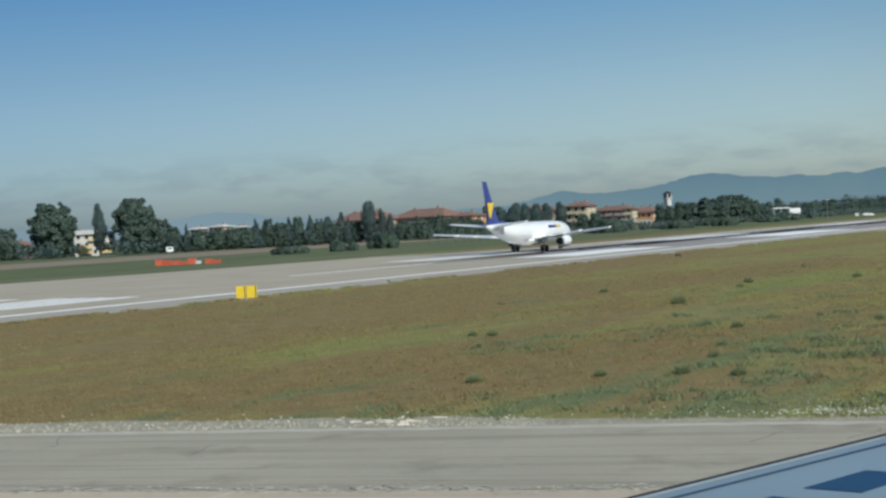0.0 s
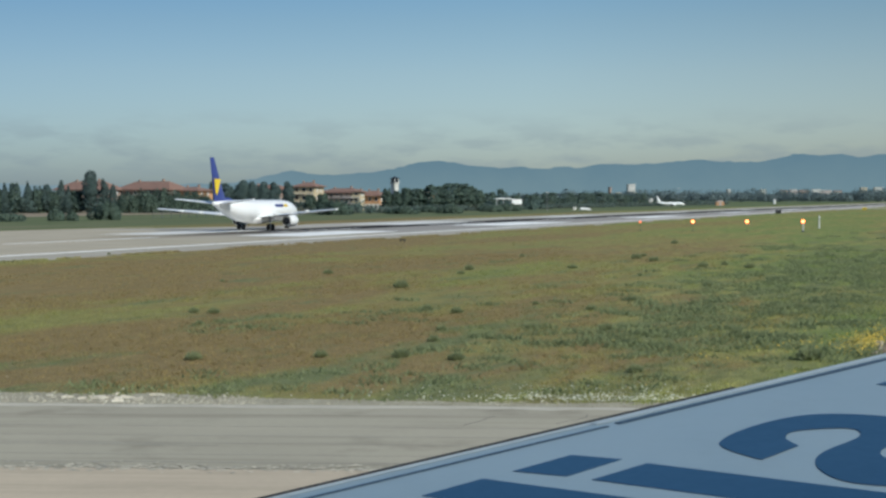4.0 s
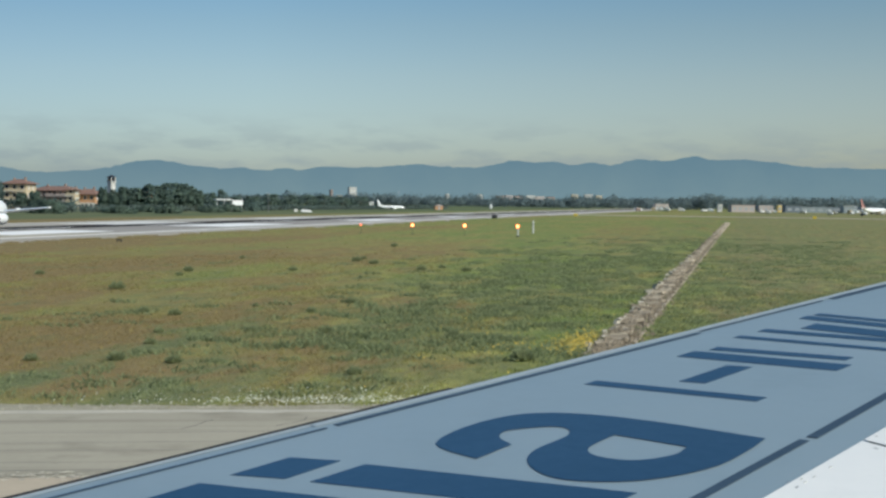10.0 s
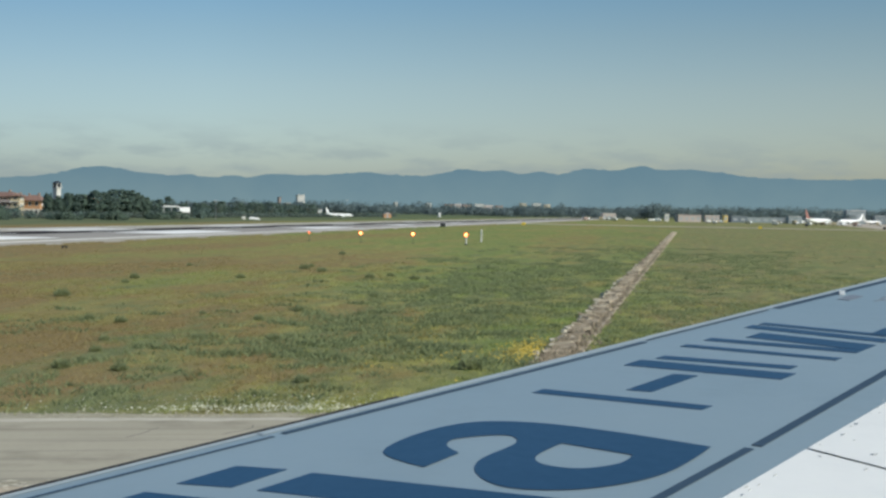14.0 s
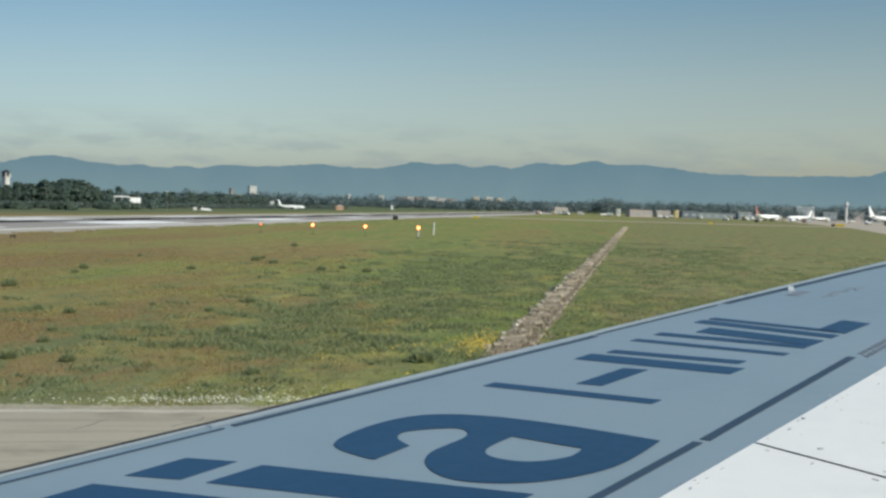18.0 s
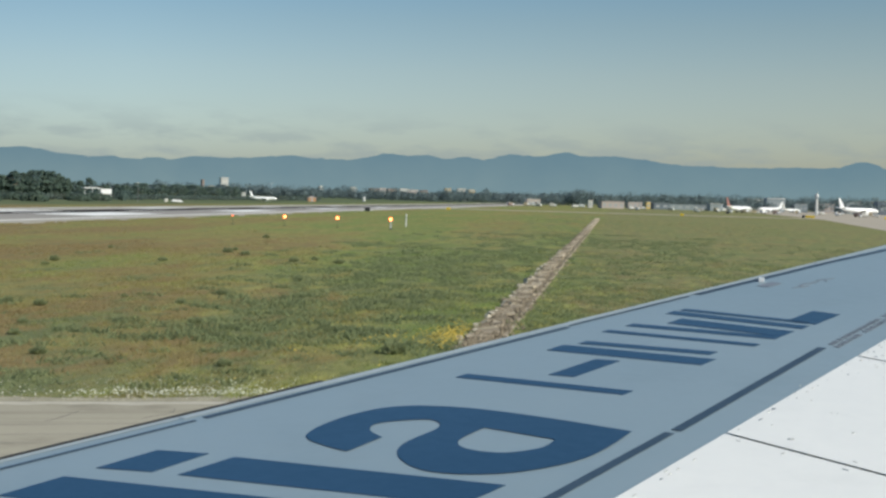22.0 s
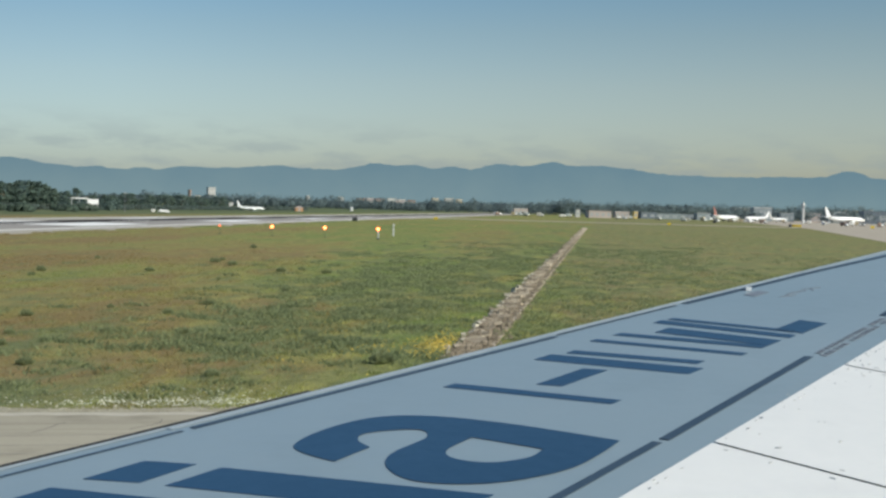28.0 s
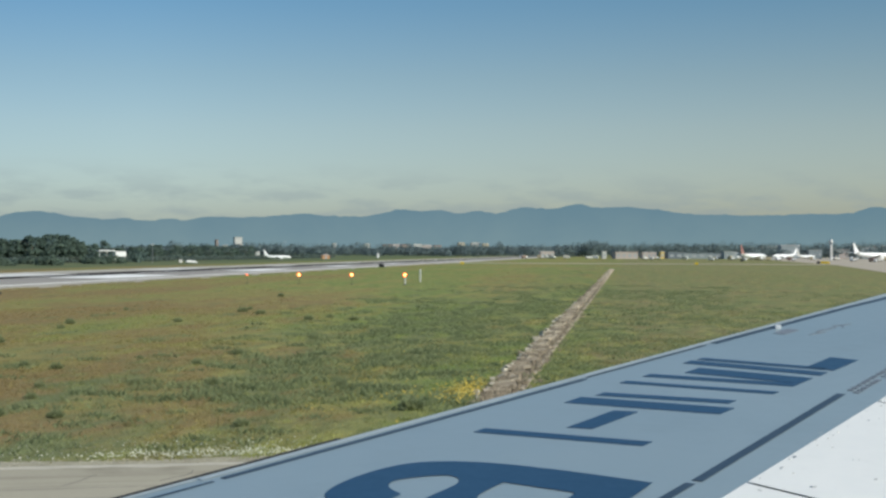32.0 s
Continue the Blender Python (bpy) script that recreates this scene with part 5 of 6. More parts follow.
for az, el, wd in ((-15.05, 0.4, 0.45), (-14.65, 0.3, 0.5), (-14.3, 0.42, 0.55), (-13.85, 0.38, 0.8), (-13.2, 0.55, 1.0), (-12.5, 0.6, 1.1), (-11.9, 0.58, 0.9), (-11.5, 0.4, 0.6), (-18.1, 0.12, 0.5), (-17.6, 0.2, 0.5)):
    tree(az, 560, h_of(el, 560), 560 * radians(wd) * 1.1, label="leafy green tree in a thick stand", n=2600, group="stand of green trees")
for az, el, wd, d in ((-11.0, 0.25, 0.7, 620), (-10.5, 0.38, 0.5, 640), (-10.0, 0.1, 0.7, 640), (-9.3, 0.12, 0.8, 650), (-8.6, 0.22, 0.8, 680), (-7.9, 0.18, 0.8, 700), (-7.2, 0.2, 0.9, 720), (-6.5, 0.2, 0.9, 760), (-5.8, 0.15, 0.9, 800), (-5.1, 0.18, 0.9, 850)):
    tree(az, d, h_of(el, d), d * radians(wd) * 1.2, label="green tree far along the fence", n=900, group="trees far along the fence")
# shrubs on the grass before the fence
for az, d, h, w in ((-29.75, 337, 2.2, 9.8), (-27.88, 337, 3.2, 3.7), (-27.27, 337, 2.4, 2.7), (-26.0, 350, 4.5, 7.6), (-19.75, 428, 4.7, 9.5), (-19.7, 411, 2.5, 14.0), (-17.2, 430, 5.1, 10.0), (-14.45, 455, 2.7, 9.5),
                    (-12.6, 470, 3.4, 8.0), (-21.2, 470, 3.2, 4.5), (-10.9, 520, 2.6, 9.0), (-10.3, 545, 3.3, 12.0), (-13.4, 500, 2.6, 8.0)):
    tree(az, d, h, w, "shrub", LEAF_HEDGE, "rounded dark green shrub on the far grass", n=1800, name="shrub", group="shrubs before the fence")

# far woods on the horizon, uncountable
r = np.random.default_rng(11)
pk = []
for i in range(620):
    az = r.uniform(-60, 45) if i > 120 else r.uniform(-6, 23)
    d = r.uniform(1500, 2300) if az > -9 else r.uniform(700, 1100)
    if az < -9 and az > -44 and i % 2:
        d = r.uniform(620, 760)
    h = (r.uniform(9, 17) if az > -9 else r.uniform(5, 9)) * (1.0 if az < 20 else 1.2)
    w = h * r.uniform(1.0, 1.8)
    c = polar(az, d)
    lob = [(c.x + r.normal(0, 0.25 * w), c.y + r.normal(0, 0.25 * w), h * r.uniform(0.3, 0.72), w * 0.32, w * 0.32, h * 0.3) for k in range(4)]
    pk.append(leaf_cloud(r, lob, 170, 1.0 if d > 1200 else 0.65))
for az in np.arange(-10, 24, 0.06):
    d, h = r.uniform(1500, 1900) + (280 if az > 15 else 0), r.uniform(11.5, 17) * (1.45 if az > 15 else 1.25 if az > 8 else 1 if az > 3.2 else 0.72)
    c = polar(az, d)
    lob = [(c.x + r.normal(0, 3), c.y + r.normal(0, 3), h * r.uniform(0.25, 0.62), 7.5, 7.5, h * 0.3) for k in range(4)]
    pk.append(leaf_cloud(r, lob, 300, 0.8))
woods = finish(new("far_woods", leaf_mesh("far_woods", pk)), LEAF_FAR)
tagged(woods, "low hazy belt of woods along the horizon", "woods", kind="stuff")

pk = []
for az in np.arange(-44, -9, 0.13):
    if -38.3 < az < -36.4 or -16.05 < az < -15.4:
        continue
    d = (510 if az < -22 else 585) + r.uniform(0, 40)
    h = r.uniform(4.0, 7.2) if az < -21.5 else r.uniform(3.0, 5.6)
    c = polar(az, d)
    lob = [(c.x + r.normal(0, 1.5), c.y + r.normal(0, 1.5), h * r.uniform(0.25, 0.65), 2.0, 2.0, h * 0.35) for k in range(4)]
    pk.append(leaf_cloud(r, lob, 110, 0.5))
for u in np.arange(395, 1000, 2.4):
    c, h = rw(-207 + r.normal(0, 1.0), u), r.uniform(1.9, 3.1)
    lob = [(c.x + r.normal(0, 0.8), c.y + r.normal(0, 0.8), h * r.uniform(0.3, 0.65), 1.5, 1.5, h * 0.35) for k in range(3)]
    pk.append(leaf_cloud(r, lob, 90, 0.38))
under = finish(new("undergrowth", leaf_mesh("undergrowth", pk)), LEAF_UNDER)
tagged(under, "dark green undergrowth behind the perimeter fence", "bushes", kind="stuff")

# ---- houses ----
ROOF = surface("terracotta roof tiles", (0.205, 0.122, 0.096), (0.275, 0.165, 0.125), 0.85, scale=0.5, fine=12, bump=0.4)
ROOF_GREY = surface("brown roof tiles", (0.2, 0.12, 0.095), (0.28, 0.17, 0.13), 0.85, scale=0.5, fine=12, bump=0.4)
CREAM = surface("cream plaster", (0.52, 0.43, 0.28), (0.62, 0.52, 0.35), 0.9, scale=0.4, bump=0.1, dirt=0.1)
PINK = surface("salmon plaster", (0.28, 0.205, 0.17), (0.35, 0.255, 0.205), 0.9, scale=0.4, bump=0.1, dirt=0.1)
ORANGE = surface("orange plaster", (0.5, 0.27, 0.14), (0.58, 0.33, 0.18), 0.9, scale=0.4, bump=0.1)
PALE = surface("pale grey plaster", (0.55, 0.54, 0.5), (0.66, 0.65, 0.61), 0.9, scale=0.3, bump=0.1, dirt=0.1)
SALMON = surface("faded red paint", (0.3, 0.14, 0.12), (0.38, 0.18, 0.15), 0.5, scale=0.6, bump=0)
PANE = surface("dark window glass", (0.03, 0.035, 0.045), (0.06, 0.07, 0.085), 0.15, scale=0.6, bump=0)
# far windows: haze is painted into the glass as a paler tone
PANE_FAR = surface("hazy distant glass", (0.33, 0.36, 0.38), (0.42, 0.45, 0.47), 0.3, scale=0.6, bump=0)
FRAME_M = surface("white window frame", (0.6, 0.6, 0.58), (0.7, 0.7, 0.68), 0.6, scale=2, bump=0)


SUNNY = surface("sunny yellow plaster", (0.66, 0.48, 0.16), (0.74, 0.56, 0.24), 0.9, scale=0.3, bump=0.1, dirt=0.1)
# cladding colour lightened to carry the haze over the apron
SLATE = surface("slate blue cladding", (0.24, 0.285, 0.3), (0.3, 0.345, 0.36), 0.6, scale=0.2, bump=0.05)
DEEP = surface("dark blue cladding", (0.13, 0.165, 0.2), (0.18, 0.215, 0.25), 0.6, scale=0.2, bump=0.05)
ROSE = surface("pale rose plaster", (0.46, 0.39, 0.36), (0.54, 0.46, 0.42), 0.9, scale=0.3, bump=0.1, dirt=0.1)


def window(parent, x, y, z, w, h, side=0, glass=None, frame_m=None):
    """A framed window on the wall plane y (facing -y), or on the wall plane x when side is +-1."""
    def slot(x0, x1, z0, z1, d0, d1):
        if side:
            return Shape().box(x - side * d1, x - side * d0, y + x0, y + x1, z0, z1)
        return Shape().box(x + x0, x + x1, y + d0, y + d1, z0, z1)
    f = part("window", slot(-w / 2 - 0.1, w / 2 + 0.1, z - 0.1, z + h + 0.1, -0.06, 0.05), frame_m or FRAME_M, parent)
    part("pane", slot(-w / 2, w / 2, z, z + h, -0.075, -0.062), glass or PANE, f)


def house(az, d, turn, w, depth, eave, ridge_h, wall_m, roof_m, label, storeys=3, cols=5, balconies=(), name="house", hip=0.35, group=""):
    """House with hipped roof; its front faces the airfield."""
    m = Matrix.Translation(polar(az, d)) @ pose(0, 0, 0, 0, 0, -az + turn)
    t = thing(name, m, label, "house", group)
    part("wall", Shape().box(-w / 2, w / 2, 0, depth, 0, eave), wall_m, t)
    o, y1 = 1.1, depth
    rf = Shape()
    rf.v = [Vector(p) for p in ((-w / 2 - o, -o, eave), (w / 2 + o, -o, eave), (w / 2 + o, y1 + o, eave), (-w / 2 - o, y1 + o, eave), (-w / 2 + depth * hip, y1 / 2, ridge_h), (w / 2 - depth * hip, y1 / 2, ridge_h),
                                (-w / 2 - o, -o, eave - 0.25), (w / 2 + o, -o, eave - 0.25), (w / 2 + o, y1 + o, eave - 0.25), (-w / 2 - o, y1 + o, eave - 0.25))]
    rf.f = [(0, 1, 5, 4), (1, 2, 5), (2, 3, 4, 5), (3, 0, 4), (6, 7, 1, 0), (7, 8, 2, 1), (8, 9, 3, 2), (9, 6, 0, 3), (9, 8, 7, 6)]
    roof = part("roof", rf, roof_m, t)
    part("chimney", Shape().box(w * 0.2, w * 0.2 + 0.8, y1 / 2 - 0.4, y1 / 2 + 0.4, ridge_h - 0.9, ridge_h + 0.9), PINK, roof)
    part("chimney", Shape().box(-w * 0.25, -w * 0.25 + 0.7, y1 / 2 - 0.9, y1 / 2 - 0.2, ridge_h - 1.2, ridge_h + 0.6), PINK, roof)
    fl = eave / storeys
    for s in range(storeys):
        for c in range(cols):
            window(t, -w / 2 + (c + 0.5) * w / cols, 0, s * fl + 0.3 * fl, min(1.4, 0.4 * w / cols), 0.5 * fl)
        for sx in (-1, 1):
            for c in range(2):
                window(t, sx * w / 2, depth * (0.3 + 0.4 * c), s * fl + 0.3 * fl, 1.1, 0.5 * fl, -sx)
    for bx, bs, bw in balconies:
        b = part("balcony", Shape().box(bx - bw / 2, bx + bw / 2, -1.3, 0.0, bs * fl + 0.05, bs * fl + 0.25), FRAME_M, t)
        part("railing", Shape().box(bx - bw / 2, bx + bw / 2, -1.3, -1.22, bs * fl + 0.25, bs * fl + 1.15), ROSE if wall_m is PINK else SUNNY if wall_m is PALE else wall_m, b)
    return t


house(-37.25, 545, 24, 16, 10, 8.2, 9.6, PALE, PALE, "pale house with yellow balconies half hidden by trees", 3, 5, ((-4, 1, 5), (4, 1, 5), (0, 2, 6), (-4, 0.3, 5), (4, 0.3, 5)))
house(-40.5, 575, -41, 14, 9, 5.2, 6.8, PINK, ROOF_GREY, "low pink house behind trees", 2, 4)
house(-27.0, 560, -38, 22, 12, 8.4, 11.6, PINK, ROOF, "salmon house with terracotta roof behind low trees", 3, 6)
house(-24.6, 556, -38, 24, 12, 8.4, 11.5, PINK, ROOF, "long salmon house with terracotta roof", 3, 7, ((0, 2, 8),))
house(-22.95, 552, -32, 10, 11, 8.0, 9.4, ORANGE, ROOF, "bright orange end house with terracotta roof", 3, 3)
house(-20.1, 620, -40, 18, 10, 9.0, 10.8, PINK, ROOF, "salmon house behind dark trees", 3, 5)
house(-18.35, 600, -24, 9.5, 10, 9.9, 11.6, CREAM, ROOF, "tall cream house with balconies and tiled roof", 3, 3, ((-1.5, 1, 4.5), (-1.5, 2, 4.5), (2.8, 1, 2.4), (2.8, 2, 2.4)))
house(-17.05, 612, -36, 18, 10, 7.4, 9.2, PINK, ROOF_GREY, "brown-roofed house with pink balconies among shrubs", 3, 7, ((-5.5, 1, 5), (0.5, 1, 4), (5.8, 1, 5), (-5.5, 2, 5), (0.5, 2, 4), (5.8, 2, 5)))
house(-16.28, 592, -22, 3.4, 5, 7.7, 8.1, CREAM, ROOF, "narrow cream stair block with balconies lit by the sun", 3, 1, ((0, 1, 3.2), (0, 2, 3.2), (0, 0.2, 3.2)))
orange_house = house(-15.74, 596, -24, 8.4, 8, 6.0, 8.1, ORANGE, ROOF, "orange house with tiled roof over a white ground floor", 2, 3)
part("white_base", Shape().box(-4.25, 4.25, -0.09, 0.0, 0, 2.6), PALE, orange_house, "white plaster ground floor")
for x in (-2.8, -1.0, 0.9, 2.7):
    part("opening", Shape().box(x - 0.45, x + 0.45, -0.13, -0.091, 0, 2.1), PANE, orange_house)
house(-13.65, 590, -36, 4, 5, 6.6, 7.6, ORANGE, ROOF, "small orange house between trees", 2, 1)
house(-32.6, 700, -46, 9, 7, 9.4, 10.4, PINK, PALE, "distant salmon house with pale roof terrace", 3, 3)
house(-31.72, 700, -30, 4.5, 6, 8.8, 9.4, PALE, PALE, "small distant white house over the trees", 3, 2)
house(-33.4, 700, -36, 6, 6, 8.8, 9.8, PINK, PALE, "distant salmon house with white roof over the trees", 3, 2)

# church tower
ch = thing("church_tower", Matrix.Translation(polar(-14.75, 640)) @ pose(0, 0, 0, 0, 0, 14.75 + 42), "slim white church bell tower with dark belfry", "tower")
part("shaft", Shape().box(-1.2, 1.2, -1.2, 1.2, 0, 11.4), PALE, ch)
part("cornice", Shape().box(-1.6, 1.6, -1.6, 1.6, 11.4, 11.75), PALE, ch)
for cx in (-1, 1):
    for cy in (-1, 1):
        part("belfry_pier", Shape().box(cx * 0.95, cx * 1.3, cy * 0.95, cy * 1.3, 11.75, 13.6), PALE, ch)
# solid dark block gives the shade inside the open belfry
part("belfry_core", Shape().box(-0.94, 0.94, -0.94, 0.94, 11.75, 13.5), DARK, ch, "dark block for the shade in the belfry")
capr = Shape()
capr.v = [Vector(p) for p in ((-1.6, -1.6, 13.6), (1.6, -1.6, 13.6), (1.6, 1.6, 13.6), (-1.6, 1.6, 13.6), (0, 0, 14.6))]
capr.f = [(0, 1, 4), (1, 2, 4), (2, 3, 4), (3, 0, 4), (3, 2, 1, 0)]
part("roof", capr, DARK, ch, "dark low tower roof")

# white canopy hangar
hg = thing("canopy_building", Matrix.Translation(polar(-10.25, 560)) @ pose(0, 0, 0, 0, 0, 10.25 + 12) @ Matrix.Diagonal((0.86, 0.86, 0.95, 1)), "low white canopy building behind the runway", "building")
part("canopy", Shape().prism([(-6.0, -2.5), (1.2, -2.5), (1.2, 4), (-6.0, 4)], 4.75, 5.15), WHITE, hg)
part("wall", Shape().box(1.22, 5.9, -2.4, 3.5, 2.7, 4.7), WHITE, hg)
part("back_wall", Shape().box(-5.0, 5.5, 2.5, 3.49, 0, 2.69), PALE, hg)
for x, z in ((-5.6, 4.75), (-2.4, 4.75), (1.6, 2.7), (5.5, 2.7)):
    part("column", Shape().tube((x, -2, 0), (x, -2, z), 0.15, 0.15, 8), FRAME_M, hg)
for i in range(3):
    part("door", Shape().box(0.1 + 1.35 * i, 1.2 + 1.35 * i, 2.42, 2.499, 0, 2.2), PANE, hg)

# fence along the far grass
fence = thing("fence", RW, "long wire fence on thin posts behind the runway", "fence", kind="structure")
FENCE_M = surface("weathered fence wire", (0.09, 0.11, 0.1), (0.14, 0.16, 0.14), 0.7, scale=2)
post_me = Shape().box(-0.06, 0.06, -0.06, 0.06, 0, 2.3).mesh("post")
post_me.materials.append(FENCE_M)
u = 300.0
while u < 1000:
    o = new("post", post_me)
    o.parent = fence
    o.location = (-204, u, 0)
    u += 4.0
for z in (0.3, 0.7, 1.1, 1.5, 1.9, 2.2):
    part("wire", Shape().box(-204.02, -203.98, 300, 1000, z, z + 0.05), FENCE_M, fence)

# ---- things on the airfield ----
sign = thing("guidance_sign", RW @ pose(-76.2, 86.0, 0, 0, 0, 38), "yellow two-panel taxiway sign seen on the grass edge", "sign")
for x in (-0.42, 0.42):
    p = part("panel", Shape().box(x - 0.4, x + 0.4, -0.12, 0.12, 0.14, 1.1), YELLOW, sign, "yellow sign panel", bevel=0.02)
    part("panel_rib", Shape().box(x - 0.03 + 0.3, x + 0.03 + 0.3, -0.15, -0.121, 0.14, 1.1), DARK, p)
    for o in (-0.25, 0.25):
        part("leg", Shape().box(x + o - 0.03, x + o + 0.03, -0.03, 0.03, 0, 0.14), DARK, sign)
part("base_plate", Shape().box(-1.0, 1.0, -0.3, 0.3, 0, 0.03), CONCRETE, sign)

BARRIER = surface("orange barrier mesh", (0.66, 0.12, 0.06), (0.85, 0.2, 0.11), 0.7, scale=1.0, bump=0.2, thin=0.25)
bar = thing("barrier_fence", RW @ pose(-188.5, 197, 0, 0, 0, 22) @ Matrix.Diagonal((0.62, 1, 1, 1)), "orange plastic mesh barrier across far grass", "barrier", kind="")
for i in range(8):
    x = -10.6 + i * 2.65
    if i < 5 or i > 5:
        part("net", Shape().prism([(x, -0.03), (x + 2.55, 0.15 * (-1) ** i), (x + 2.55, 0.15 * (-1) ** i + 0.05), (x, 0.02)], 0.05, 1.2 - 0.16 * ((i * 5) % 4)), BARRIER, bar, "sagging orange mesh")
    part("stake", Shape().tube((x, 0, 0), (x, 0, 1.4), 0.035, 0.035, 6), STEEL, bar)
part("plate", Shape().box(2.4, 4.2, -0.1, -0.05, 0.1, 0.7), FRAME_M, bar)

LAMP_AMBER = glow("amber lamp", (1.0, 0.46, 0.14), 6)
LAMP_RED = glow("red lamp halo glow", (1.0, 0.16, 0.05), 2.8)


def papi(v, u, z, label, k=1.0, post=None):
    t = thing("approach_light", RW @ pose(v, u, 0, 0, 0, 190 - 8), label, "lamp", "row of approach slope lights")
    part("post", Shape().tube((0, 0, 0), (0, 0, z - 0.3), 0.1 if post else 0.05, 0.1 if post else 0.05, 8), post or GREEN_POST, t)
    part("foot", Shape().box(-0.25, 0.25, -0.25, 0.25, 0, 0.14), DARK if post else GREEN_POST, t)
    hd = part("housing", Shape().tube((0, -0.25, z), (0, 0.2, z), 0.2 * k, 0.26 * k, 16), STEEL, t, "grey lamp housing")
    # red disc glows as the lamp's halo; on the faint light it glows alone
    part("rim", Shape().tube((0, 0.2, z), (0, 0.23, z), 0.27 * k, 0.27 * k, 16), LAMP_RED, hd, "red halo disc on the lamp")
    if k > 0.7:
        part("lens", Shape().tube((0, 0.231, z), (0, 0.26, z), 0.16, 0.13, 16), LAMP_AMBER, hd, "amber glowing lens")
    return t


GREEN_POST = surface("olive post paint", (0.16, 0.18, 0.09), (0.2, 0.22, 0.11), 0.8, scale=3)
papi(-33.9, 219, 1.55, "amber approach light on a white post in the grass", 1.1, FRAME_M)
papi(-42.2, 219, 1.5, "amber approach light low over the grass")
papi(-50.5, 219, 1.45, "amber approach light low over the grass", 0.95)
papi(-58.8, 219, 1.35, "faint red approach light low over the grass", 0.5)
mk = thing("marker_post", RW @ pose(-35, 243, 0), "slim white marker post in the grass", "post")
part("pole", Shape().tube((0, 0, 0), (0, 0, 2.05), 0.14, 0.13, 8), FRAME_M, mk)
part("band", Shape().tube((0, 0, 1.45), (0, 0, 1.6), 0.146, 0.146, 8), STEEL, mk)
part("cap", Shape().tube((0, 0, 2.05), (0, 0, 2.12), 0.15, 0.1, 8), FRAME_M, mk)


def low_sign(v, u, w, h, material, label, turn=0):
    t = thing("airfield_sign", RW @ pose(v, u, 0, 0, 0, turn), label, "sign", "small airfield signs")
    part("panel", Shape().box(-w / 2, w / 2, -0.12, 0.12, 0.2, h), material, t, bevel=0.03)
    for x in (-0.35 * w, 0.35 * w):
        part("leg", Shape().box(x - 0.05, x + 0.05, -0.05, 0.05, 0, 0.2), DARK, t)
    return t


low_sign(-75.5, 440, 1.6, 1.3, DARK, "dark back of a small runway sign")
low_sign(-66, 577, 1.6, 1.1, YELLOW, "small yellow runway sign in the grass")
low_sign(100, 753, 4.6, 1.4, YELLOW, "wide yellow taxiway sign at the apron", -10)
low_sign(96.5, 752, 1.6, 1.4, DARK, "dark taxiway sign at the apron", -10)
low_sign(-70, 154, 0.7, 0.34, DARK, "low dark light fitting beside the runway")
low_sign(175, 860, 2.2, 1.6, YELLOW, "yellow sign on the apron edge")
low_sign(150, 820, 2.0, 1.5, YELLOW, "yellow sign on the apron edge")
low_sign(30, 640, 1.5, 1.1, YELLOW, "small yellow sign beside the taxiway link")
low_sign(70, 905, 1.8, 1.6, DARK, "dark sign beside the apron")
for az, d in ((-34.43, 505), (-33.0, 540)):
    t = thing("van", Matrix.Translation(polar(az, d)) @ pose(0, 0, 0, 0, 0, -az + 8), "small white van on the perimeter road", "car", "vans on the perimeter road")
    part("body", Shape().prism([(-1.2, 0), (1.2, 0), (1.2, 1.2), (0.9, 1.7), (-1.2, 1.7)], -0.8, 0.8, pose(0, 0, 0.35, 90, 0, 0)), WHITE, t, bevel=0.08)
    for x in (-0.75, 0.75):
        for y in (-0.8, 0.65):
            part("wheel", Shape().tube((x, y, 0.32), (x, y + 0.16, 0.32), 0.32, 0.32, 12), RUBBER, t)
    part("windscreen", Shape().box(-0.6, 0.7, -0.83, -0.801, 1.25, 1.75), PANE, t)

# parked aircraft
jetliner("parked_jetliner", Matrix.Translation(polar(14.87, 1190, 0.03)) @ pose(0, 0, 0, 0, 0, -52), "white parked jetliner with faded red fin", SALMON, WHITE, 0.95, None, "parked jetliners on the apron")
jetliner("parked_jetliner", Matrix.Translation(polar(16.05, 1470, 0.03)) @ pose(0, 0, 0, 0, 0, 112), "white parked jetliner beside the terminal", WHITE, WHITE, 0.85, None, "parked jetliners on the apron")
jetliner("parked_jetliner", Matrix.Translation(polar(16.85, 1500, 0.03)) @ pose(0, 0, 0, 0, 0, -60), "white parked jetliner with pale fin beside another", PALE, WHITE, 0.72, None, "parked jetliners on the apron")
jetliner("parked_jetliner", Matrix.Translation(polar(19.35, 1450, 0.03)) @ pose(0, 0, 0, 0, 0, -78), "long white parked jetliner with white fin", WHITE, WHITE, 1.25, None, "parked jetliners on the apron")
jetliner("parked_jet", Matrix.Translation(polar(-3.85, 815, 0.03)) @ pose(0, 0, 0, 0, 0, -78), "small white parked jet on far grass apron", WHITE, WHITE, 0.44, None, "")

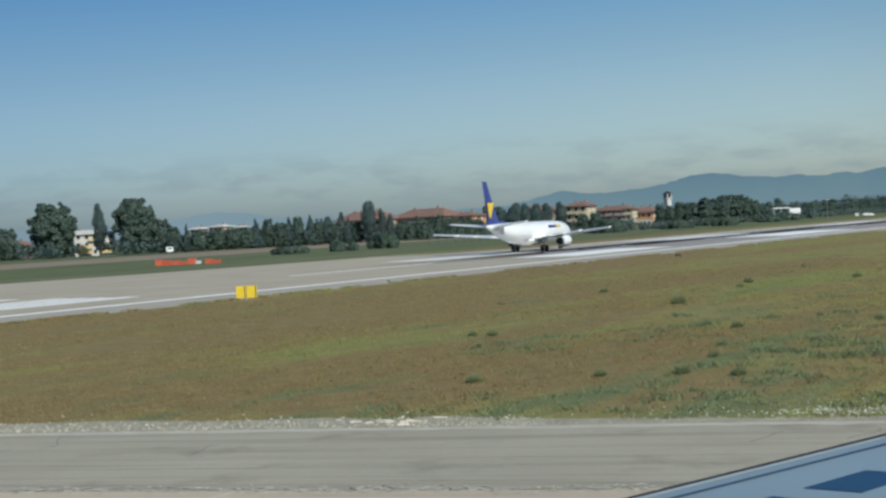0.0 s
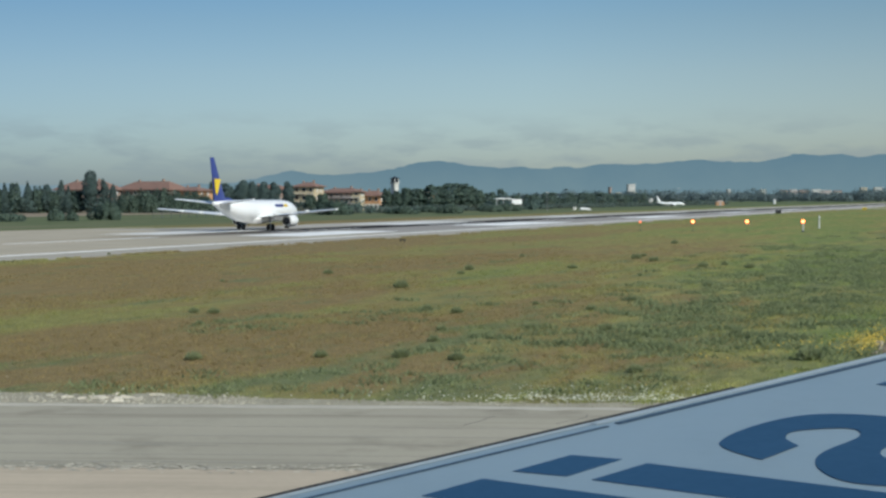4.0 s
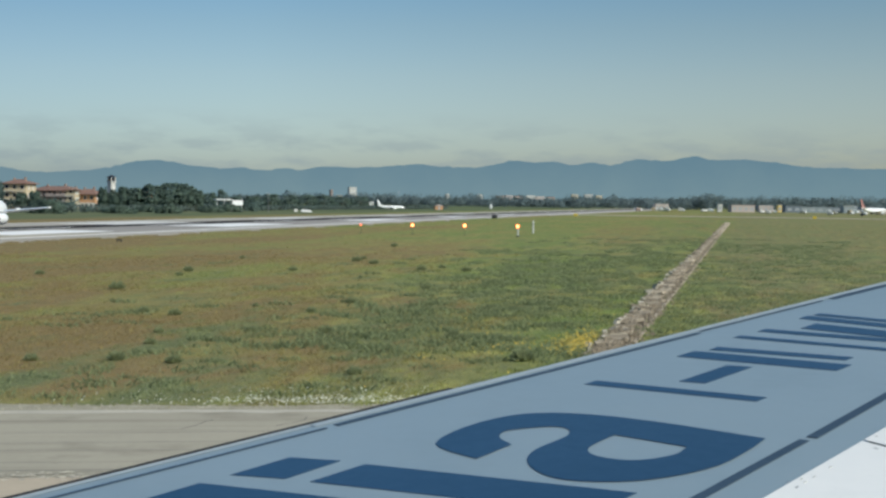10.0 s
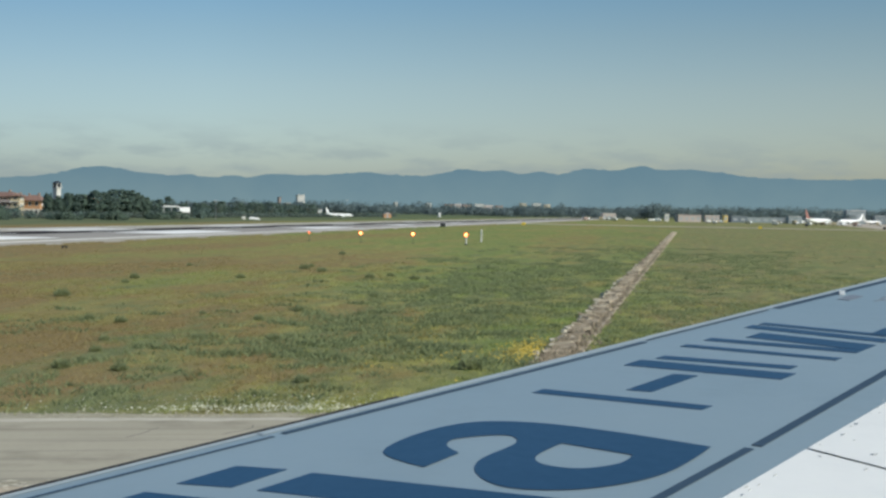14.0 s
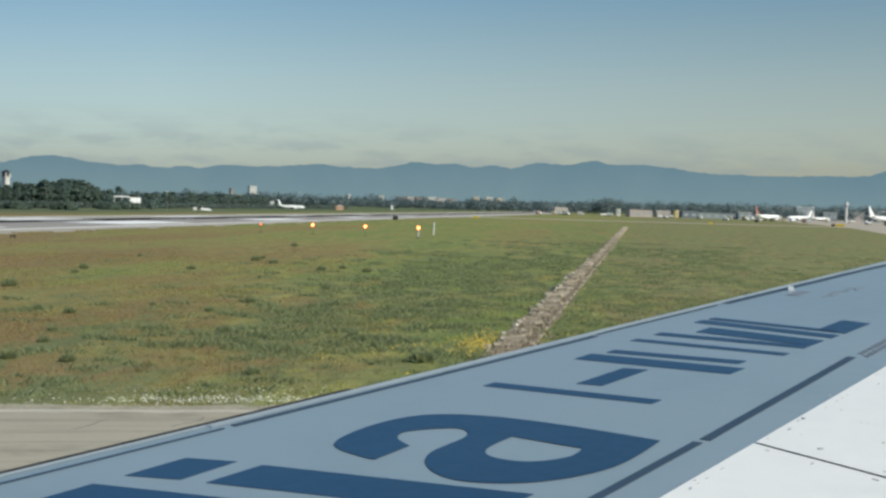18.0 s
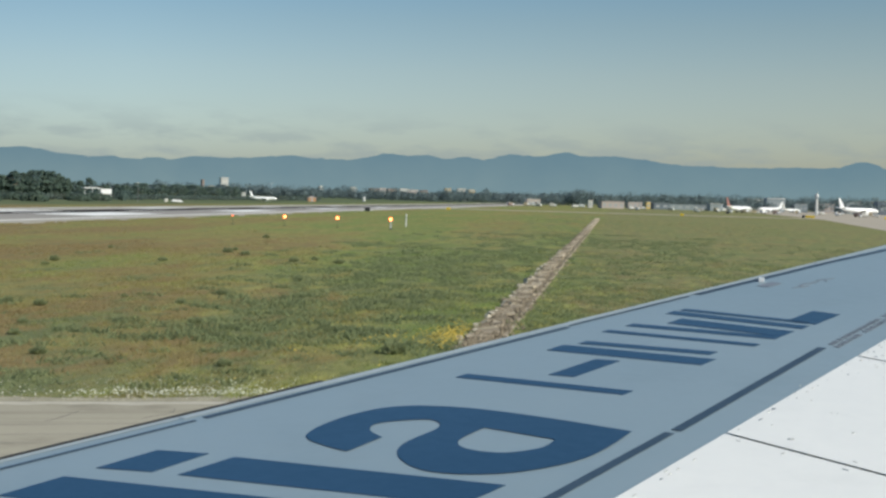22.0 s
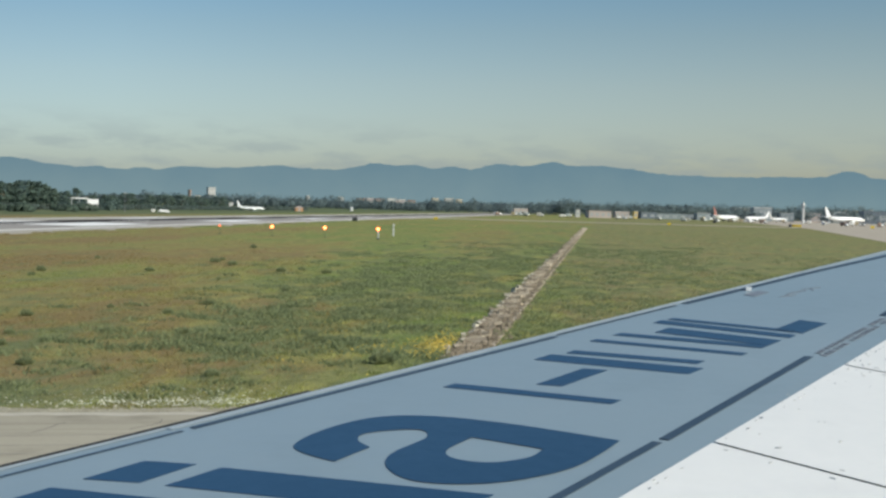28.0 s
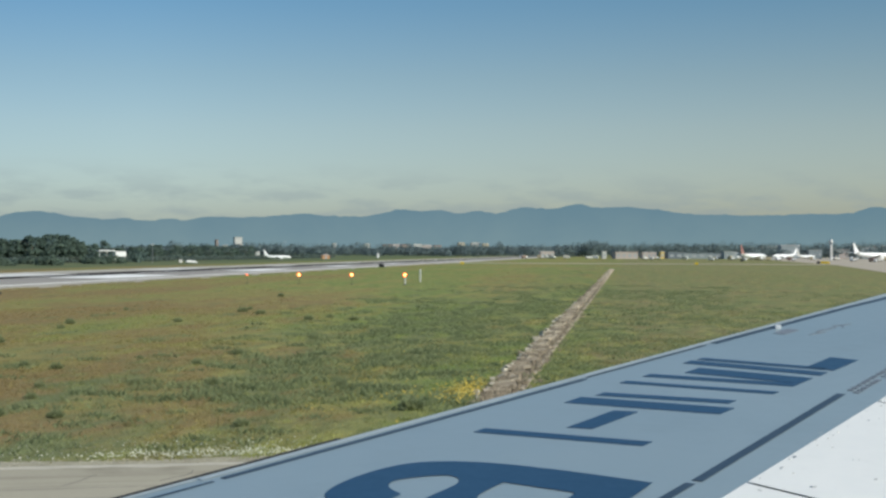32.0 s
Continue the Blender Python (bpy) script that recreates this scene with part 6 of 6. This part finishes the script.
# airport buildings
def block(az, d, w, depth, h, material, label, storeys=2, cols=6, name="airport_building", roof_m=None, turn=14.0, group="airport buildings"):
    if name == "airport_building" and az > 15.5:
        d, w, h = 1.25 * d, 1.25 * w, 1.2 * h
    t = thing(name, Matrix.Translation(polar(az, d)) @ pose(0, 0, 0, 0, 0, -az + turn), label, "building", group)
    part("wall", Shape().box(-w / 2, w / 2, 0, depth, 0, h), material, t)
    part("roof", Shape().box(-w / 2 - 0.3, w / 2 + 0.3, -0.3, depth + 0.3, h, h + 0.4), roof_m or PALE, t)
    fl = h / storeys
    for s in range(storeys):
        for c in range(cols):
            window(t, -w / 2 + (c + 0.5) * w / cols, 0, s * fl + 0.3 * fl, 0.55 * w / cols, 0.4 * fl, 0, PANE_FAR, material)
    return t


block(9.98, 1200, 19, 12, 5.6, ROSE, "low rose-coloured airport building", 1, 4, roof_m=ROSE)
block(6.85, 1260, 12, 8, 5.6, ROSE, "low rose-coloured airport building with pale roof", 1, 3)
block(9.1, 1230, 3.5, 4, 6.0, PALE, "small pale airport hut", 1, 1)
block(11.37, 1300, 3.6, 6, 6.2, SUNNY, "small yellow airport shed", 1, 1)
block(11.88, 1320, 14, 14, 5.6, DEEP, "long dark blue airport hangar", 1, 2, roof_m=SLATE)
block(10.85, 1330, 13, 10, 5.6, ROSE, "long rose-coloured airport building", 1, 3)
block(12.9, 1350, 36, 12, 5.0, SLATE, "long low slate-coloured airport building", 1, 5, roof_m=SLATE)
block(14.0, 1340, 12, 12, 6.4, SLATE, "slate-coloured airport workshop by the apron", 1, 2)
block(16.27, 1300, 16, 16, 12.0, SLATE, "slate terminal hall with white roof behind parked aircraft", 1, 4, roof_m=WHITE)
block(17.2, 1310, 12, 12, 7.5, SLATE, "slate-coloured terminal wing behind aircraft", 1, 3)
block(18.15, 1300, 14, 12, 8.4, ROSE, "rose-coloured terminal wing behind aircraft", 2, 4)
block(19.1, 1320, 18, 12, 10, SLATE, "slate-coloured terminal building behind aircraft", 2, 5)
block(20.75, 1320, 34, 20, 11.5, DEEP, "wide dark blue hangar at the apron", 1, 3, roof_m=DEEP)
block(22.6, 1320, 44, 20, 9.5, DEEP, "dark blue hangar beside the apron", 1, 4, roof_m=SLATE)
tw = thing("control_tower", Matrix.Translation(polar(17.78, 1250)), "slim pale airport control tower", "tower")
part("shaft", Shape().tube((0, 0, 0), (0, 0, 13), 1.2, 1.1, 12), FRAME_M, tw, smooth=True)
part("cab", Shape().tube((0, 0, 13), (0, 0, 15), 1.3, 1.7, 12), PANE_FAR, tw)
part("roof", Shape().tube((0, 0, 15), (0, 0, 17.4), 1.75, 1.2, 12), FRAME_M, tw)
part("mast", Shape().tube((0, 0, 17.4), (0, 0, 21), 0.12, 0.05, 6), STEEL, tw)
# town far behind the trees
for az, d, w, h, m in ((-5.37, 1900, 9.5, 22, PALE), (-5.9, 2200, 8, 12, CREAM), (-6.2, 2150, 3, 20, PINK), (-1.6, 2300, 5, 17, PALE), (-0.3, 2350, 9, 17, PALE), (0.5, 2400, 14, 16, PINK), (0.85, 2450, 12, 17, ROSE), (1.25, 2350, 16, 16, PINK),
                       (1.7, 2400, 14, 17, PALE), (2.05, 2450, 18, 16, ROSE), (2.5, 2380, 12, 15, PINK), (3.45, 2400, 10, 20, CREAM), (4.0, 2400, 14, 20, PALE), (4.4, 2450, 10, 19, CREAM), (15.6, 2400, 20, 17, PALE), (15.2, 2450, 8, 18, ROSE),
                       (20.2, 2300, 16, 19, PALE), (19.8, 2350, 14, 18, CREAM), (18.9, 2300, 10, 18, PALE), (19.4, 2400, 7, 19, ROSE)):
    block(az, d, w, 10, h, m, "distant town block above the trees", 5, 4, "town_building", ROOF if m is PINK else PALE, group="distant town blocks")
# small things on the grass behind the runway
tent = thing("tent", Matrix.Translation(polar(-7.2, 560)) @ pose(0, 0, 0, 0, 0, 7.2 + 20) @ Matrix.Diagonal((0.5, 0.5, 0.62, 1)), "low white tent roof on the far grass", "tent")
tr = Shape()
tr.v = [Vector(p) for p in ((-4.6, -1.8, 0.9), (4.6, -1.8, 0.5), (4.6, 1.8, 0.5), (-4.6, 1.8, 0.9), (-3.2, 0, 2.1), (3.0, 0, 1.7), (-4.6, -1.8, 0.8), (4.6, -1.8, 0.4), (4.6, 1.8, 0.4), (-4.6, 1.8, 0.8))]
tr.f = [(0, 1, 5, 4), (1, 2, 5), (2, 3, 4, 5), (3, 0, 4), (6, 7, 1, 0), (7, 8, 2, 1), (8, 9, 3, 2), (9, 6, 0, 3), (9, 8, 7, 6)]
part("roof", tr, FRAME_M, tent, "white canvas roof")
for x, z in ((-4.4, 0.8), (4.4, 0.4)):
    for y in (-1.6, 1.6):
        part("leg", Shape().tube((x, y, 0), (x, y, z), 0.06, 0.06, 6), STEEL, tent)
board = thing("notice_board", Matrix.Translation(polar(-4.63, 850)) @ pose(0, 0, 0, 0, 0, 4.63), "blank white board on two posts on far grass", "board")
part("panel", Shape().box(-1.3, 1.3, -0.06, 0.06, 1.2, 4.6), FRAME_M, board, bevel=0.03)
for x in (-1.0, 1.0):
    part("post", Shape().box(x - 0.08, x + 0.08, 0.061, 0.2, 0, 4.4), STEEL, board)
hut = thing("airfield_hut", Matrix.Translation(polar(-1.94, 900)) @ pose(0, 0, 0, 0, 0, 1.94 + 14), "small ochre hut with brown roof beyond the runway", "hut")
part("wall", Shape().box(-2.4, 2.4, 0, 3, 0, 2.3), ORANGE, hut)
part("roof", Shape().prism([(-2.8, 2.3), (2.8, 2.3), (0, 3.3)], -3.3, 0.3, pose(0, 0, 0, 90)), ROSE, hut)
part("door", Shape().box(-0.5, 0.5, -0.05, -0.001, 0, 2.0), PANE_FAR, hut)
for az, d, h in ((-8.7, 560, 7.0), (-3.55, 900, 10.5), (-0.25, 1150, 8.0)):
    pole = thing("lamp_pole", Matrix.Translation(polar(az, d)), "slim grey lamp pole behind the runway", "pole", "lamp poles behind the runway")
    part("shaft", Shape().tube((0, 0, 0), (0, 0, h), 0.09, 0.06, 8), STEEL, pole)
    part("lamp_head", Shape().box(-0.6, 0.6, -0.2, 0.2, h - 0.05, h + 0.2), PALE, pole)
tank = thing("storage_tank", Matrix.Translation(polar(0.11, 1150)) @ Matrix.Diagonal((0.7, 0.7, 1, 1)), "small white round storage tank beyond the runway", "tank")
part("shell", Shape().loft([ring_y(y, r, 0, 20) for y, r in ((0, 1.7), (2.6, 1.7), (3.3, 1.1), (3.55, 0.3))]), FRAME_M, tank, smooth=True).matrix_basis = pose(0, 0, 0, 90)
part("base", Shape().tube((0, 0, -0.05), (0, 0, 0.12), 1.9, 1.9, 20), PALE, tank)
for az, d, w, h in ((-10.15, 545, 1.3, 1.9), (-9.92, 545, 1.0, 1.5), (-7.62, 590, 1.4, 1.2)):
    cab = thing("equipment_cabinet", Matrix.Translation(polar(az, d)) @ pose(0, 0, 0, 0, 0, -az + 15), "small white equipment cabinet on far grass", "cabinet", "equipment cabinets behind the runway")
    part("body", Shape().box(-w / 2, w / 2, -0.4, 0.4, 0.1, h), FRAME_M, cab, bevel=0.04)
    part("door", Shape().box(-w / 2 + 0.08, w / 2 - 0.08, -0.43, -0.401, 0.2, h - 0.1), PALE, cab)
    part("plinth", Shape().box(-w / 2 - 0.1, w / 2 + 0.1, -0.5, 0.5, 0, 0.1), CONCRETE, cab)
# apron clutter: service vehicles and boxes far off
r = np.random.default_rng(5)
for i in range(44):
    az, d = r.uniform(10.5, 21.5), r.uniform(1000, 1380)
    if i < 10:
        az, d = r.uniform(5, 9), r.uniform(1150, 1250)
    t = thing("service_truck", Matrix.Translation(polar(az, d, 0.03)) @ pose(0, 0, 0, 0, 0, -az + r.uniform(-30, 30)), "small service truck on the apron", "truck", "service trucks on the apron")
    col = (WHITE, PALE, PALE, FRAME_M, CREAM, PINK)[int(r.integers(6))]
    w = r.uniform(2.5, 5.0)
    part("box", Shape().box(-w / 2, w / 2 - 1.2, -1, 1, 0.6, r.uniform(2.0, 3.2)), col, t)
    part("cab", Shape().box(w / 2 - 1.1, w / 2 + 0.3, -0.95, 0.95, 0.5, 1.9), WHITE, t)
    for x in (-w * 0.3, w * 0.35):
        for y in (-1.0, 0.8):
            part("wheel", Shape().tube((x, y, 0.45), (x, y + 0.2, 0.45), 0.45, 0.45, 10), RUBBER, t)
